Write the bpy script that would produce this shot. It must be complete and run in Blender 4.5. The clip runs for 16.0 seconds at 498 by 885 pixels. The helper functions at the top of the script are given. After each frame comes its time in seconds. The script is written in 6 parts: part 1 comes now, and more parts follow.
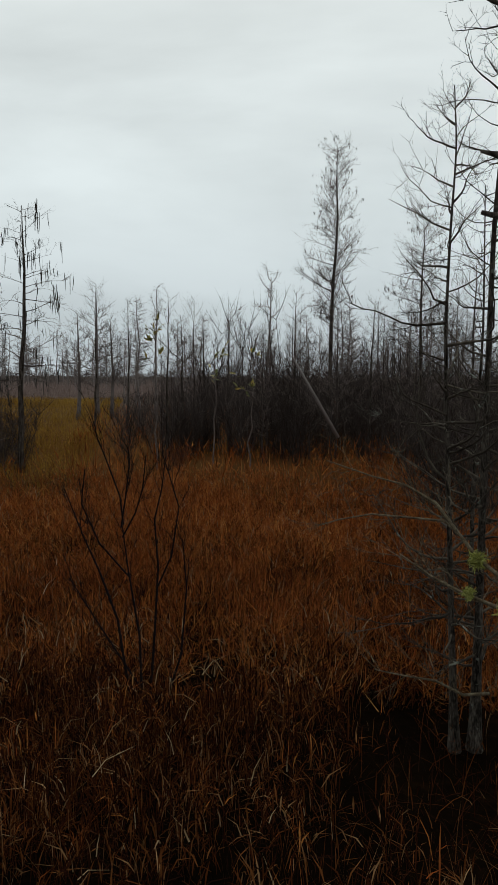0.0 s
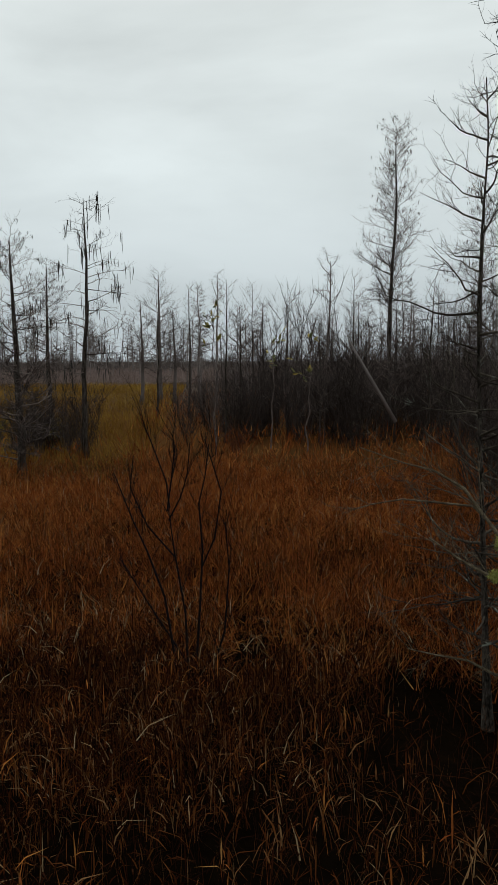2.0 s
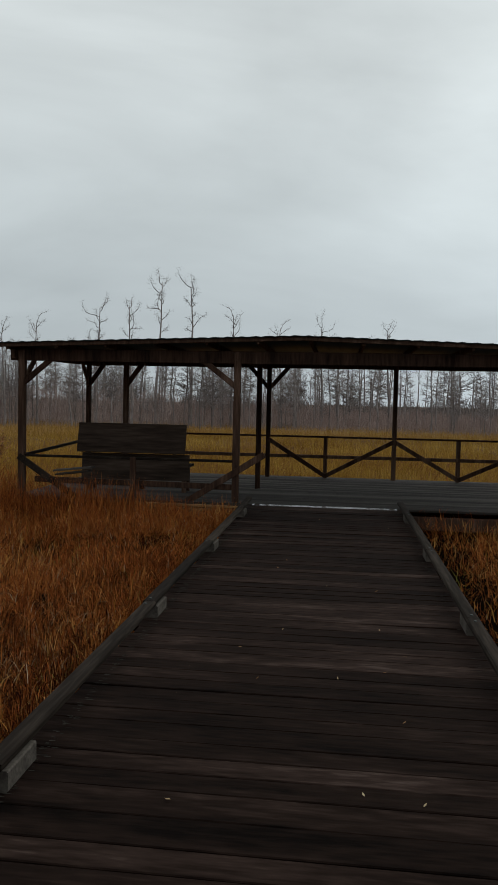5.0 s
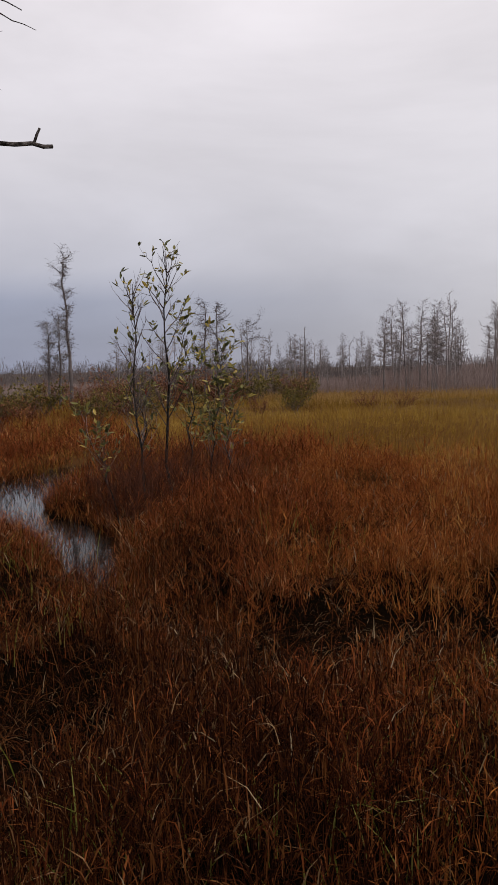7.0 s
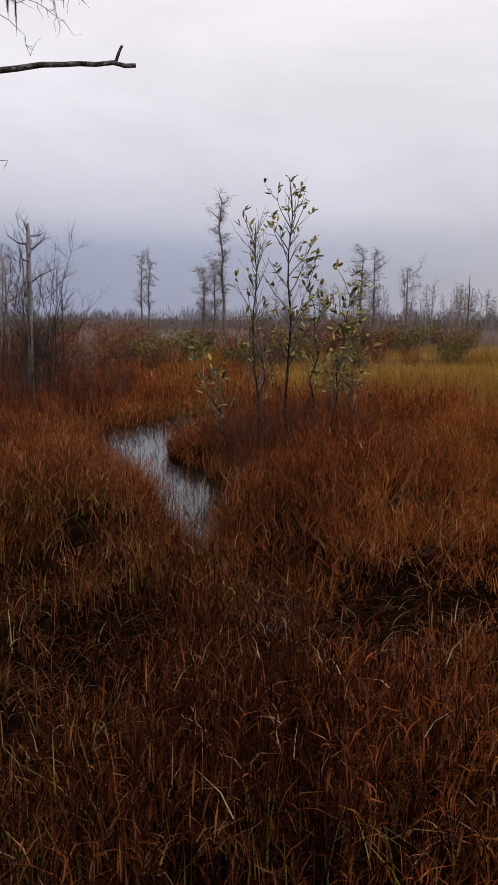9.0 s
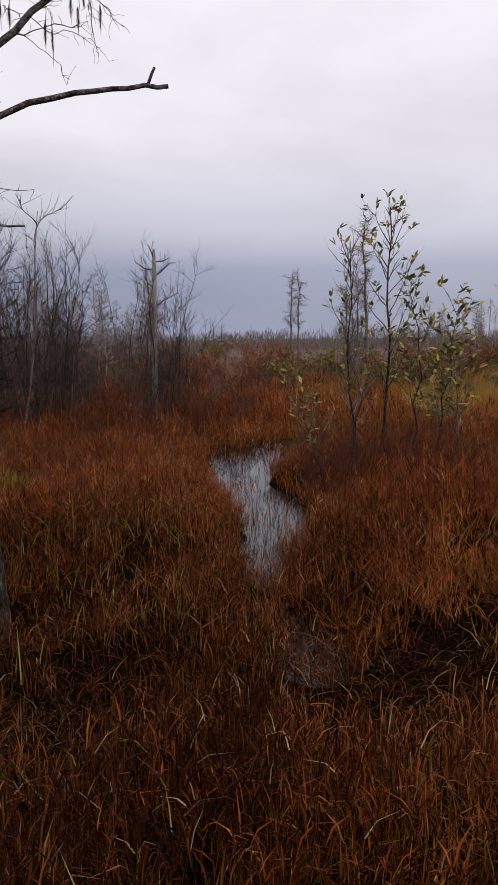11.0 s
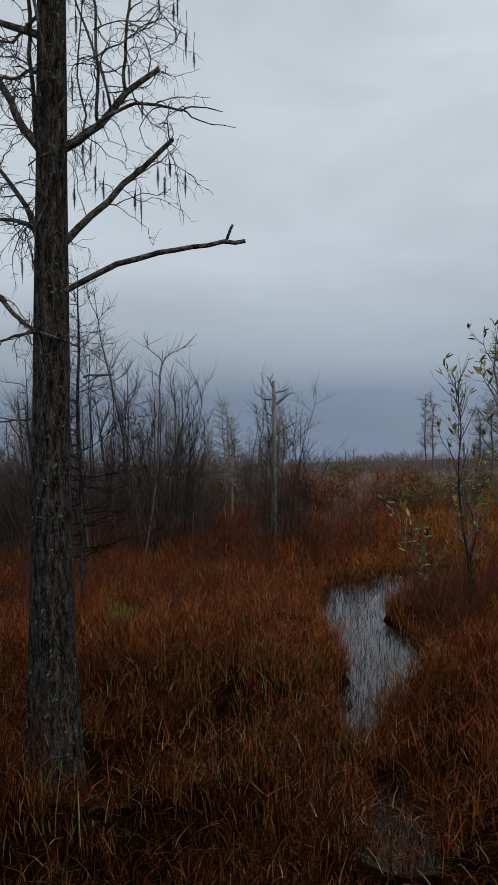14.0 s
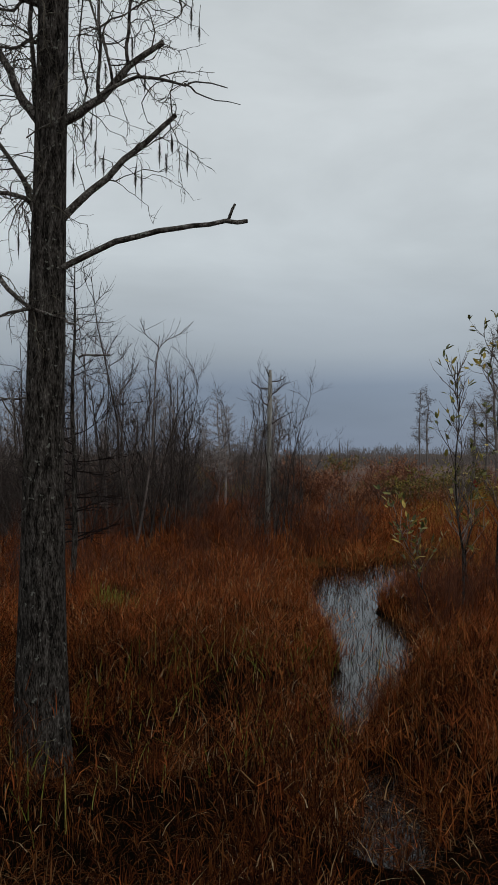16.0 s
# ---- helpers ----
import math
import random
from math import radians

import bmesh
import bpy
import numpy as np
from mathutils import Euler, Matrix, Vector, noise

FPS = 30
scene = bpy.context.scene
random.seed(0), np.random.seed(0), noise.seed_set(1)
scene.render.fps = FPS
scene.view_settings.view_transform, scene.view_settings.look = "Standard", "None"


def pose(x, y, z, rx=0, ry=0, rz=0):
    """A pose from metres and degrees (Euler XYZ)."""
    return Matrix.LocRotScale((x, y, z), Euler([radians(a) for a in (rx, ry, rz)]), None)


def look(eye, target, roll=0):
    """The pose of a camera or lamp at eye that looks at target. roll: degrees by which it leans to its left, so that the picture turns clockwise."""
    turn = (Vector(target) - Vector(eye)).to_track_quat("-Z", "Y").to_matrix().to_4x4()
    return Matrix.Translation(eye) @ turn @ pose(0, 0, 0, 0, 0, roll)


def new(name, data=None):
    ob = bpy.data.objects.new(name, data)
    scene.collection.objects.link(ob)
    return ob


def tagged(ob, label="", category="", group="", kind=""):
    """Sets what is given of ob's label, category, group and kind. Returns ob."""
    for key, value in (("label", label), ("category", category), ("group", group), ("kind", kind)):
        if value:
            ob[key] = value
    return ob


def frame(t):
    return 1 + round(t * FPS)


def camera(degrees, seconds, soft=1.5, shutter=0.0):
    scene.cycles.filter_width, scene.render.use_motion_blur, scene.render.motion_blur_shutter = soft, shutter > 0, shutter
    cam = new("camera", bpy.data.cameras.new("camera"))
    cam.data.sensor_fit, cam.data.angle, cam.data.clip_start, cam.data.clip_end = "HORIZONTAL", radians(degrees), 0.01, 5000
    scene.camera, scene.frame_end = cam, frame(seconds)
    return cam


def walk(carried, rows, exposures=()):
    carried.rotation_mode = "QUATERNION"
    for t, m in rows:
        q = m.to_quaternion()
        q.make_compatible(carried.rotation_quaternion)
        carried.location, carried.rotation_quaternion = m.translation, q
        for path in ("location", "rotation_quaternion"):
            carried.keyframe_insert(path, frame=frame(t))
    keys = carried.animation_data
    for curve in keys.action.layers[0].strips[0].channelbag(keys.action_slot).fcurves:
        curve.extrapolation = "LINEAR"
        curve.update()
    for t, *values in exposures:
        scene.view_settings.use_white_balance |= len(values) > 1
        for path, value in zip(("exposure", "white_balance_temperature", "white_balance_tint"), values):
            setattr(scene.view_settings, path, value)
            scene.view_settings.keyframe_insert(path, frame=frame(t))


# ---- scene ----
cam = camera(36.18, 16.0)
PATH = [
    (0.0, look((0.140, 0.086, 2.031), (0.191, 2.078, 1.859), 0.4)),
    (0.5, look((0.176, 0.095, 2.022), (0.405, 2.073, 1.834), 0.3)),
    (1.0, look((0.202, 0.084, 2.023), (0.456, 2.059, 1.831), 0.1)),
    (1.5, look((0.225, 0.044, 2.023), (0.359, 2.03, 1.831), -0.4)),
    (2.0, look((0.278, -0.092, 2.068), (0.161, 1.893, 1.854), -0.3)),
    (2.5, look((0.271, 0.013, 2.049), (-0.156, 1.953, 1.822), -1.3)),
    (3.0, look((0.137, 0.02, 2.032), (-0.619, 1.855, 1.785), -3.5)),
    (3.2, look((0.14, 0.019, 2.048), (-0.735, 1.805, 1.831), -1.7)),
    (5.3, pose(0.296, -0.074, 2.028, 86.40, -0.14, 78.30)),
    (5.5, pose(0.175, -0.051, 2.021, 85.79, 0.56, 85.19)),
    (6.0, pose(0.010, -0.081, 2.053, 85.19, -0.20, 98.09)),
    (6.5, pose(0.044, -0.125, 2.040, 85.01, 0.10, 112.29)),
    (7.0, pose(-0.127, -0.030, 2.027, 84.44, 1.23, 121.87)),
    (7.5, pose(-0.352, -0.061, 2.000, 83.72, -1.77, 125.79)),
    (8.0, pose(-0.484, -0.063, 1.986, 81.44, -1.95, 130.34)),
    (8.2, pose(-0.520, -0.007, 1.970, 81.21, -0.58, 132.16)),
    (10.3, pose(-1.277, 0.207, 2.001, 81.31, -2.08, 138.78)),
    (10.5, pose(-1.335, 0.263, 1.993, 82.81, -1.13, 142.35)),
    (11.0, pose(-1.537, 0.377, 2.009, 82.26, 0.71, 145.66)),
    (11.5, pose(-1.693, 0.379, 1.993, 83.74, -0.55, 148.75)),
    (12.0, pose(-1.866, 0.364, 2.022, 84.67, -2.03, 147.91)),
    (12.5, pose(-1.908, 0.426, 2.061, 84.28, 0.40, 147.89)),
    (13.0, pose(-1.899, 0.473, 2.121, 87.77, 1.76, 151.51)),
    (13.5, pose(-1.907, 0.458, 2.131, 90.94, 2.21, 155.80)),
    (14.0, pose(-1.919, 0.449, 2.123, 91.58, 1.45, 155.86)),
    (14.5, pose(-1.932, 0.432, 2.115, 90.98, 0.87, 155.30)),
    (15.0, pose(-1.926, 0.428, 2.118, 90.95, 0.10, 155.35)),
    (15.5, pose(-1.928, 0.403, 2.110, 90.79, -0.16, 156.01)),
    (16.0, pose(-1.936, 0.359, 2.089, 90.87, 0.13, 155.38)),
]
walk(cam, PATH, exposures=[
    (0.0, -0.42, 6450, 5), (2.4, -0.42, 6450, 5), (5.3, -0.08, 6380, 6), (7.0, 0.06, 6700, 21), (8.2, 0.22, 6700, 22), (10.3, 0.28, 6650, 23),
    (12.5, 0.12, 6500, 23), (13.0, -0.06, 6000, 10), (13.6, -0.27, 6000, 8), (14.4, -0.27, 6080, 8), (16.0, -0.25, 6300, 7)])

# ---- light: one overcast sky, a weak wide sun behind the cloud ----
SUN_ELEVATION, SUN_ROTATION = radians(42), radians(250)
world = bpy.data.worlds.new("overcast_sky")
scene.world = world
world.use_nodes = True
wt = world.node_tree
wt.nodes.clear()


def wnode(kind, **values):
    n = wt.nodes.new(kind)
    for key, value in values.items():
        n.inputs[key].default_value = value
    return n


def wlink(a, b):
    wt.links.new(a, b)


coords = wnode("ShaderNodeTexCoord")
split = wnode("ShaderNodeSeparateXYZ")
wlink(coords.outputs["Generated"], split.inputs[0])
# cloud decks flatten towards the horizon: stretch the noise by height
flat = wnode("ShaderNodeMapping")
flat.inputs["Scale"].default_value = (1.0, 1.0, 3.3)
wlink(coords.outputs["Generated"], flat.inputs["Vector"])
cloud = wnode("ShaderNodeTexNoise", Scale=1.7, Detail=6.0, Roughness=0.52, Distortion=0.35)
wlink(flat.outputs[0], cloud.inputs["Vector"])
height = wnode("ShaderNodeMapRange")
height.inputs["From Min"].default_value, height.inputs["From Max"].default_value = 0.0, 0.42
wlink(split.outputs["Z"], height.inputs["Value"])


def sky_ramp(*stops):
    r = wnode("ShaderNodeValToRGB")
    el = r.color_ramp.elements
    el[0].position, el[0].color = stops[0][0], (*stops[0][1], 1)
    el[1].position, el[1].color = stops[-1][0], (*stops[-1][1], 1)
    for at, c in stops[1:-1]:
        el.new(at).color = (*c, 1)
    wlink(height.outputs[0], r.inputs["Fac"])
    return r


open_ramp = sky_ramp((0.0, (0.47, 0.51, 0.55)), (0.22, (0.53, 0.57, 0.60)), (0.55, (0.66, 0.70, 0.72)), (1.0, (0.75, 0.78, 0.79)))
bank_ramp = sky_ramp((0.0, (0.24, 0.295, 0.40)), (0.21, (0.27, 0.325, 0.425)), (0.31, (0.44, 0.485, 0.545)), (0.6, (0.70, 0.74, 0.77)), (1.0, (0.84, 0.87, 0.89)))
# the rain bank lies low in the south
away = wnode("ShaderNodeVectorMath")
away.operation = "DOT_PRODUCT"
away.inputs[1].default_value = (-0.42, -0.90, 0.0)
wlink(coords.outputs["Generated"], away.inputs[0])
bank = wnode("ShaderNodeMapRange")
bank.inputs["From Min"].default_value, bank.inputs["From Max"].default_value = 0.62, 1.0
wlink(away.outputs["Value"], bank.inputs["Value"])
deck_ramp = wnode("ShaderNodeMix")
deck_ramp.data_type = "RGBA"
wlink(bank.outputs[0], deck_ramp.inputs["Factor"])
wlink(open_ramp.outputs[0], deck_ramp.inputs[6])
wlink(bank_ramp.outputs[0], deck_ramp.inputs[7])
puff = wnode("ShaderNodeMapRange")
puff.inputs["From Min"].default_value, puff.inputs["From Max"].default_value = 0.3, 0.7
puff.inputs["To Min"].default_value, puff.inputs["To Max"].default_value = 0.80, 1.10
wlink(cloud.outputs[0], puff.inputs["Value"])
shade = wnode("ShaderNodeMix")
shade.data_type, shade.blend_type = "RGBA", "MULTIPLY"
shade.inputs["Factor"].default_value = 1.0
# thinner cloud, and so more light, towards the north
north = wnode("ShaderNodeVectorMath")
north.operation = "DOT_PRODUCT"
north.inputs[1].default_value = (0.0, 1.0, 0.25)
wlink(coords.outputs["Generated"], north.inputs[0])
thin = wnode("ShaderNodeMapRange")
thin.inputs["From Min"].default_value, thin.inputs["From Max"].default_value = 0.45, 0.92
thin.inputs["To Min"].default_value, thin.inputs["To Max"].default_value = 1.0, 1.5
wlink(north.outputs["Value"], thin.inputs["Value"])
lit = wnode("ShaderNodeMix")
lit.data_type, lit.blend_type = "RGBA", "MULTIPLY"
lit.inputs["Factor"].default_value = 1.0
wlink(deck_ramp.outputs[2], lit.inputs[6])
wlink(thin.outputs[0], lit.inputs[7])
wlink(lit.outputs[2], shade.inputs[6])
wlink(puff.outputs[0], shade.inputs[7])
nishita = wnode("ShaderNodeTexSky")
nishita.sky_type, nishita.sun_disc = "NISHITA", False
nishita.sun_elevation, nishita.sun_rotation = SUN_ELEVATION, SUN_ROTATION
clear = wnode("ShaderNodeBackground", Strength=0.06)
wlink(nishita.outputs[0], clear.inputs["Color"])
veil = wnode("ShaderNodeBackground", Strength=1.0)
wlink(shade.outputs[2], veil.inputs["Color"])
cover = wnode("ShaderNodeMixShader")
cover.inputs[0].default_value = 0.95
wlink(clear.outputs[0], cover.inputs[1])
wlink(veil.outputs[0], cover.inputs[2])
out = wnode("ShaderNodeOutputWorld")
wlink(cover.outputs[0], out.inputs["Surface"])

sun = new("sun", bpy.data.lights.new("sun", "SUN"))
sun.data.energy, sun.data.angle, sun.data.color = 0.5, radians(40), (1.0, 0.96, 0.9)
sun.matrix_world = pose(0, 0, 30, 48, 0, 200)


# ---- materials ----
def material(name, colours, scale=6.0, stretch=(1, 1, 1), rough=0.85, bump=0.3, fine=5.0, island=0.0, per_object=0.0,
             through_light=0.0, spots=None, gloss=0.3, bump_size=0.01, litter=False):
    """Noise in the object's own space through a ramp of colours, a finer noise for grain and relief."""
    m = bpy.data.materials.new(name)
    m.use_nodes = True
    t = m.node_tree
    bsdf, output = t.nodes["Principled BSDF"], t.nodes["Material Output"]
    co = t.nodes.new("ShaderNodeTexCoord")
    mp = t.nodes.new("ShaderNodeMapping")
    mp.inputs["Scale"].default_value = stretch
    t.links.new(co.outputs["Object"], mp.inputs["Vector"])
    n1 = t.nodes.new("ShaderNodeTexNoise")
    n1.inputs["Scale"].default_value, n1.inputs["Detail"].default_value = scale, 5.0
    n2 = t.nodes.new("ShaderNodeTexNoise")
    n2.inputs["Scale"].default_value, n2.inputs["Detail"].default_value = scale * fine, 4.0
    t.links.new(mp.outputs[0], n1.inputs["Vector"])
    t.links.new(mp.outputs[0], n2.inputs["Vector"])
    mix = t.nodes.new("ShaderNodeMath")
    mix.operation = "MULTIPLY_ADD"
    mix.inputs[1].default_value, mix.inputs[2].default_value = 0.45, 0.0
    t.links.new(n2.outputs[0], mix.inputs[0])
    add = t.nodes.new("ShaderNodeMath")
    add.operation = "MULTIPLY_ADD"
    add.inputs[1].default_value = 0.55
    t.links.new(n1.outputs[0], add.inputs[0])
    t.links.new(mix.outputs[0], add.inputs[2])
    value = add.outputs[0]
    for amount, kind, socket in ((island, "ShaderNodeNewGeometry", "Random Per Island"), (per_object, "ShaderNodeObjectInfo", "Random")):
        if amount:
            g = t.nodes.new(kind)
            k = t.nodes.new("ShaderNodeMath")
            k.operation = "MULTIPLY_ADD"
            k.inputs[1].default_value = amount
            t.links.new(g.outputs[socket], k.inputs[0])
            off = t.nodes.new("ShaderNodeMath")
            off.operation = "SUBTRACT"
            off.inputs[1].default_value = amount / 2
            t.links.new(value, k.inputs[2])
            t.links.new(k.outputs[0], off.inputs[0])
            value = off.outputs[0]
    ramp = t.nodes.new("ShaderNodeValToRGB")
    el = ramp.color_ramp.elements
    el[0].position, el[0].color = colours[0][0], (*colours[0][1], 1)
    el[1].position, el[1].color = colours[-1][0], (*colours[-1][1], 1)
    for p, c in colours[1:-1]:
        el.new(p).color = (*c, 1)
    t.links.new(value, ramp.inputs["Fac"])
    colour = ramp.outputs[0]
    if spots:
        size, low, spot_colour = spots
        n3 = t.nodes.new("ShaderNodeTexNoise")
        n3.inputs["Scale"].default_value, n3.inputs["Detail"].default_value = size, 3.0
        t.links.new(co.outputs["Object"], n3.inputs["Vector"])
        r3 = t.nodes.new("ShaderNodeMapRange")
        r3.inputs["From Min"].default_value, r3.inputs["From Max"].default_value = low, low + 0.06
        t.links.new(n3.outputs[0], r3.inputs["Value"])
        mx = t.nodes.new("ShaderNodeMix")
        mx.data_type = "RGBA"
        mx.inputs[7].default_value = (*spot_colour, 1)
        t.links.new(r3.outputs[0], mx.inputs["Factor"])
        t.links.new(colour, mx.inputs[6])
        colour = mx.outputs[2]
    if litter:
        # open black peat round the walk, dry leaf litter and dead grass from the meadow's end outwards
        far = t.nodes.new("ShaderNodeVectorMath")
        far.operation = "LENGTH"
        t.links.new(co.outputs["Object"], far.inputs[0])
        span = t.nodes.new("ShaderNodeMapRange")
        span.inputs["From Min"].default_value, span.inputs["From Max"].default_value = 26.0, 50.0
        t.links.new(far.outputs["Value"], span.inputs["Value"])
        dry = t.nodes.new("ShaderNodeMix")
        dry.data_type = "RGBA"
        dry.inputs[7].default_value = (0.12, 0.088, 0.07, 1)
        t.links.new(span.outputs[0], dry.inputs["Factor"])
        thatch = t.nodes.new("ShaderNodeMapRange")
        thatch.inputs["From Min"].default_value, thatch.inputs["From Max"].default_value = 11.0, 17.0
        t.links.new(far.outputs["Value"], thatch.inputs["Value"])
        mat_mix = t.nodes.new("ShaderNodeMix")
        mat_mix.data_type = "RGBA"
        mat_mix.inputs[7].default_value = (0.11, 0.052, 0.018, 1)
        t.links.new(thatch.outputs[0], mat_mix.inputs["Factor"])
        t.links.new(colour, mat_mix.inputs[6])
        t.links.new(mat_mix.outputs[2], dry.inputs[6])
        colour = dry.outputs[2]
    t.links.new(colour, bsdf.inputs["Base Color"])
    bsdf.inputs["Roughness"].default_value = rough
    bsdf.inputs["Specular IOR Level"].default_value = gloss
    if bump:
        b = t.nodes.new("ShaderNodeBump")
        b.inputs["Strength"].default_value, b.inputs["Distance"].default_value = bump, bump_size
        t.links.new(add.outputs[0], b.inputs["Height"])
        t.links.new(b.outputs[0], bsdf.inputs["Normal"])
    if through_light:
        tr = t.nodes.new("ShaderNodeBsdfTranslucent")
        t.links.new(colour, tr.inputs["Color"])
        ms = t.nodes.new("ShaderNodeMixShader")
        ms.inputs[0].default_value = through_light
        t.links.new(bsdf.outputs[0], ms.inputs[1])
        t.links.new(tr.outputs[0], ms.inputs[2])
        t.links.new(ms.outputs[0], output.inputs["Surface"])
    return m


RUST_GRASS = material("rust_grass", [(0.18, (0.055, 0.014, 0.005)), (0.40, (0.17, 0.043, 0.010)), (0.60, (0.32, 0.090, 0.022)),
                                     (0.76, (0.45, 0.17, 0.036)), (0.94, (0.58, 0.34, 0.125))], scale=0.35, fine=12, island=0.6, rough=0.9, bump=0, through_light=0.12, gloss=0.04)
# redder and slightly darker than the rust grass, for the south side
RED_GRASS = material("red_brown_grass", [(0.2, (0.04, 0.010, 0.004)), (0.42, (0.135, 0.032, 0.010)), (0.62, (0.27, 0.072, 0.020)), (0.78, (0.39, 0.135, 0.037)), (0.94, (0.58, 0.37, 0.17))], scale=0.4, fine=12, island=0.62, rough=0.9, bump=0,
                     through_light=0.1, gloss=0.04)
# rust grass, darkened to stand for shade near the walk; pale end imitates sheen
SHADED_GRASS = material("shaded_rust_grass", [(0.22, (0.012, 0.0035, 0.0016)), (0.46, (0.038, 0.010, 0.0034)), (0.64, (0.085, 0.024, 0.0065)),
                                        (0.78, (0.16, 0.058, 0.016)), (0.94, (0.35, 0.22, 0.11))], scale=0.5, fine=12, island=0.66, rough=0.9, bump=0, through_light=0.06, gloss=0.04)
STRAW = material("straw", [(0.2, (0.10, 0.045, 0.018)), (0.5, (0.24, 0.14, 0.065)), (0.85, (0.46, 0.36, 0.22))], scale=0.6, fine=10, island=0.5, rough=0.9, bump=0, through_light=0.1, gloss=0.04)
OLIVE_GRASS = material("olive_grass", [(0.2, (0.12, 0.055, 0.012)), (0.42, (0.21, 0.11, 0.02)), (0.60, (0.34, 0.20, 0.036)),
                                       (0.85, (0.52, 0.38, 0.11))], scale=0.16, fine=9, island=0.3, rough=0.9, bump=0, through_light=0.2, gloss=0.04)
GOLD_GRASS = material("golden_sedge", [(0.2, (0.20, 0.10, 0.03)), (0.5, (0.38, 0.22, 0.075)), (0.85, (0.58, 0.42, 0.2))], scale=0.2, fine=9, island=0.3, rough=0.9, bump=0, through_light=0.2, gloss=0.04)
TIP_GRASS = material("golden_tips", [(0.2, (0.28, 0.11, 0.02)), (0.5, (0.42, 0.20, 0.045)), (0.85, (0.56, 0.33, 0.11))], scale=0.5, fine=9, island=0.5, rough=0.9, bump=0, through_light=0.15, gloss=0.04)
GREEN_GRASS = material("green_grass", [(0.2, (0.07, 0.09, 0.012)), (0.5, (0.18, 0.20, 0.03)), (0.8, (0.44, 0.42, 0.11))],
                       scale=0.8, fine=9, island=0.5, rough=0.9, bump=0, through_light=0.2, gloss=0.04)
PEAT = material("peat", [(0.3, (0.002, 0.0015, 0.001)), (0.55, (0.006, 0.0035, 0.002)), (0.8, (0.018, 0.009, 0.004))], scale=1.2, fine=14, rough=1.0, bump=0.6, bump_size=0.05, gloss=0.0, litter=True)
BARK = material("cypress_bark", [(0.40, (0.0063, 0.00504, 0.00432)), (0.50, (0.036, 0.0297, 0.0252)), (0.60, (0.0792, 0.0675, 0.0594)), (0.72, (0.162, 0.146, 0.131))], scale=40, stretch=(1, 1, 0.24),
                rough=0.9, bump=1.0, bump_size=0.03, fine=4, spots=(30.0, 0.65, (0.16, 0.155, 0.135)), gloss=0.05)
LIMB_BARK = material("limb_bark", [(0.36, (0.012, 0.010, 0.008)), (0.47, (0.055, 0.046, 0.040)), (0.58, (0.13, 0.112, 0.10)), (0.70, (0.26, 0.24, 0.22))], scale=22, rough=0.9, bump=0.8, bump_size=0.02, fine=4,
                     spots=(34.0, 0.62, (0.2, 0.21, 0.18)), gloss=0.05)
LICHEN_TRUNK = material("lichen_trunk", [(0.36, (0.009, 0.0075, 0.006)), (0.47, (0.0375, 0.0307, 0.0248)), (0.58, (0.09, 0.075, 0.0615)), (0.72, (0.173, 0.154, 0.129))], scale=30, stretch=(1, 1, 0.3), fine=4, rough=0.9, bump=0.8, bump_size=0.01, gloss=0.05,
                        spots=(26.0, 0.66, (0.15, 0.15, 0.125)))
DEAD_BARK = material("dead_bark", [(0.36, (0.006, 0.0045, 0.0036)), (0.45, (0.040, 0.031, 0.025)), (0.55, (0.092, 0.076, 0.064)), (0.68, (0.19, 0.17, 0.15))], scale=40, stretch=(1, 1, 0.14), fine=6,
                     rough=0.85, bump=1.0, bump_size=0.02, gloss=0.05)
PEELED = material("peeled_wood", [(0.36, (0.045, 0.028, 0.018)), (0.45, (0.17, 0.12, 0.08)), (0.54, (0.29, 0.22, 0.155)), (0.70, (0.42, 0.35, 0.27))], scale=20, stretch=(1, 1, 0.1), fine=5, rough=0.75, bump=0.6, gloss=0.05,
                  spots=(7.0, 0.68, (0.05, 0.032, 0.022)))
BAREWOOD = material("bare_brown_wood", [(0.36, (0.006, 0.003, 0.002)), (0.5, (0.040, 0.021, 0.012)), (0.68, (0.085, 0.048, 0.028))], scale=34, stretch=(1, 1, 0.1), fine=6, rough=0.9, bump=0.6, gloss=0.03)
TWIG = material("grey_twigs", [(0.3, (0.0234, 0.0182, 0.0137)), (0.5, (0.0618, 0.0501, 0.0377)), (0.75, (0.15, 0.127, 0.0988))], scale=7, island=0.25, bump=0.2,
                spots=(11.0, 0.64, (0.24, 0.26, 0.22)), gloss=0.12)
DARK_TWIG = material("dark_twigs", [(0.3, (0.06, 0.046, 0.041)), (0.55, (0.15, 0.12, 0.108)), (0.8, (0.33, 0.275, 0.25))], scale=5, island=0.4, bump=0, gloss=0.05)
THICKET_TWIG = material("thicket_twigs", [(0.3, (0.018, 0.013, 0.011)), (0.55, (0.048, 0.036, 0.031)), (0.8, (0.12, 0.095, 0.083))], scale=5, island=0.4, bump=0, gloss=0.05)
BLACK_STEM = material("wet_black_stems", [(0.3, (0.006, 0.004, 0.004)), (0.6, (0.017, 0.011, 0.010)), (0.85, (0.04, 0.028, 0.025))], scale=8, bump=0.2, gloss=0.1)
# grey-brown stems with the haze of distance mixed into the base colour
UNDERGROWTH = material("hazed_undergrowth", [(0.25, (0.17, 0.118, 0.10)), (0.5, (0.29, 0.215, 0.19)), (0.8, (0.42, 0.335, 0.30))], scale=0.25, island=0.4, bump=0, gloss=0.1)
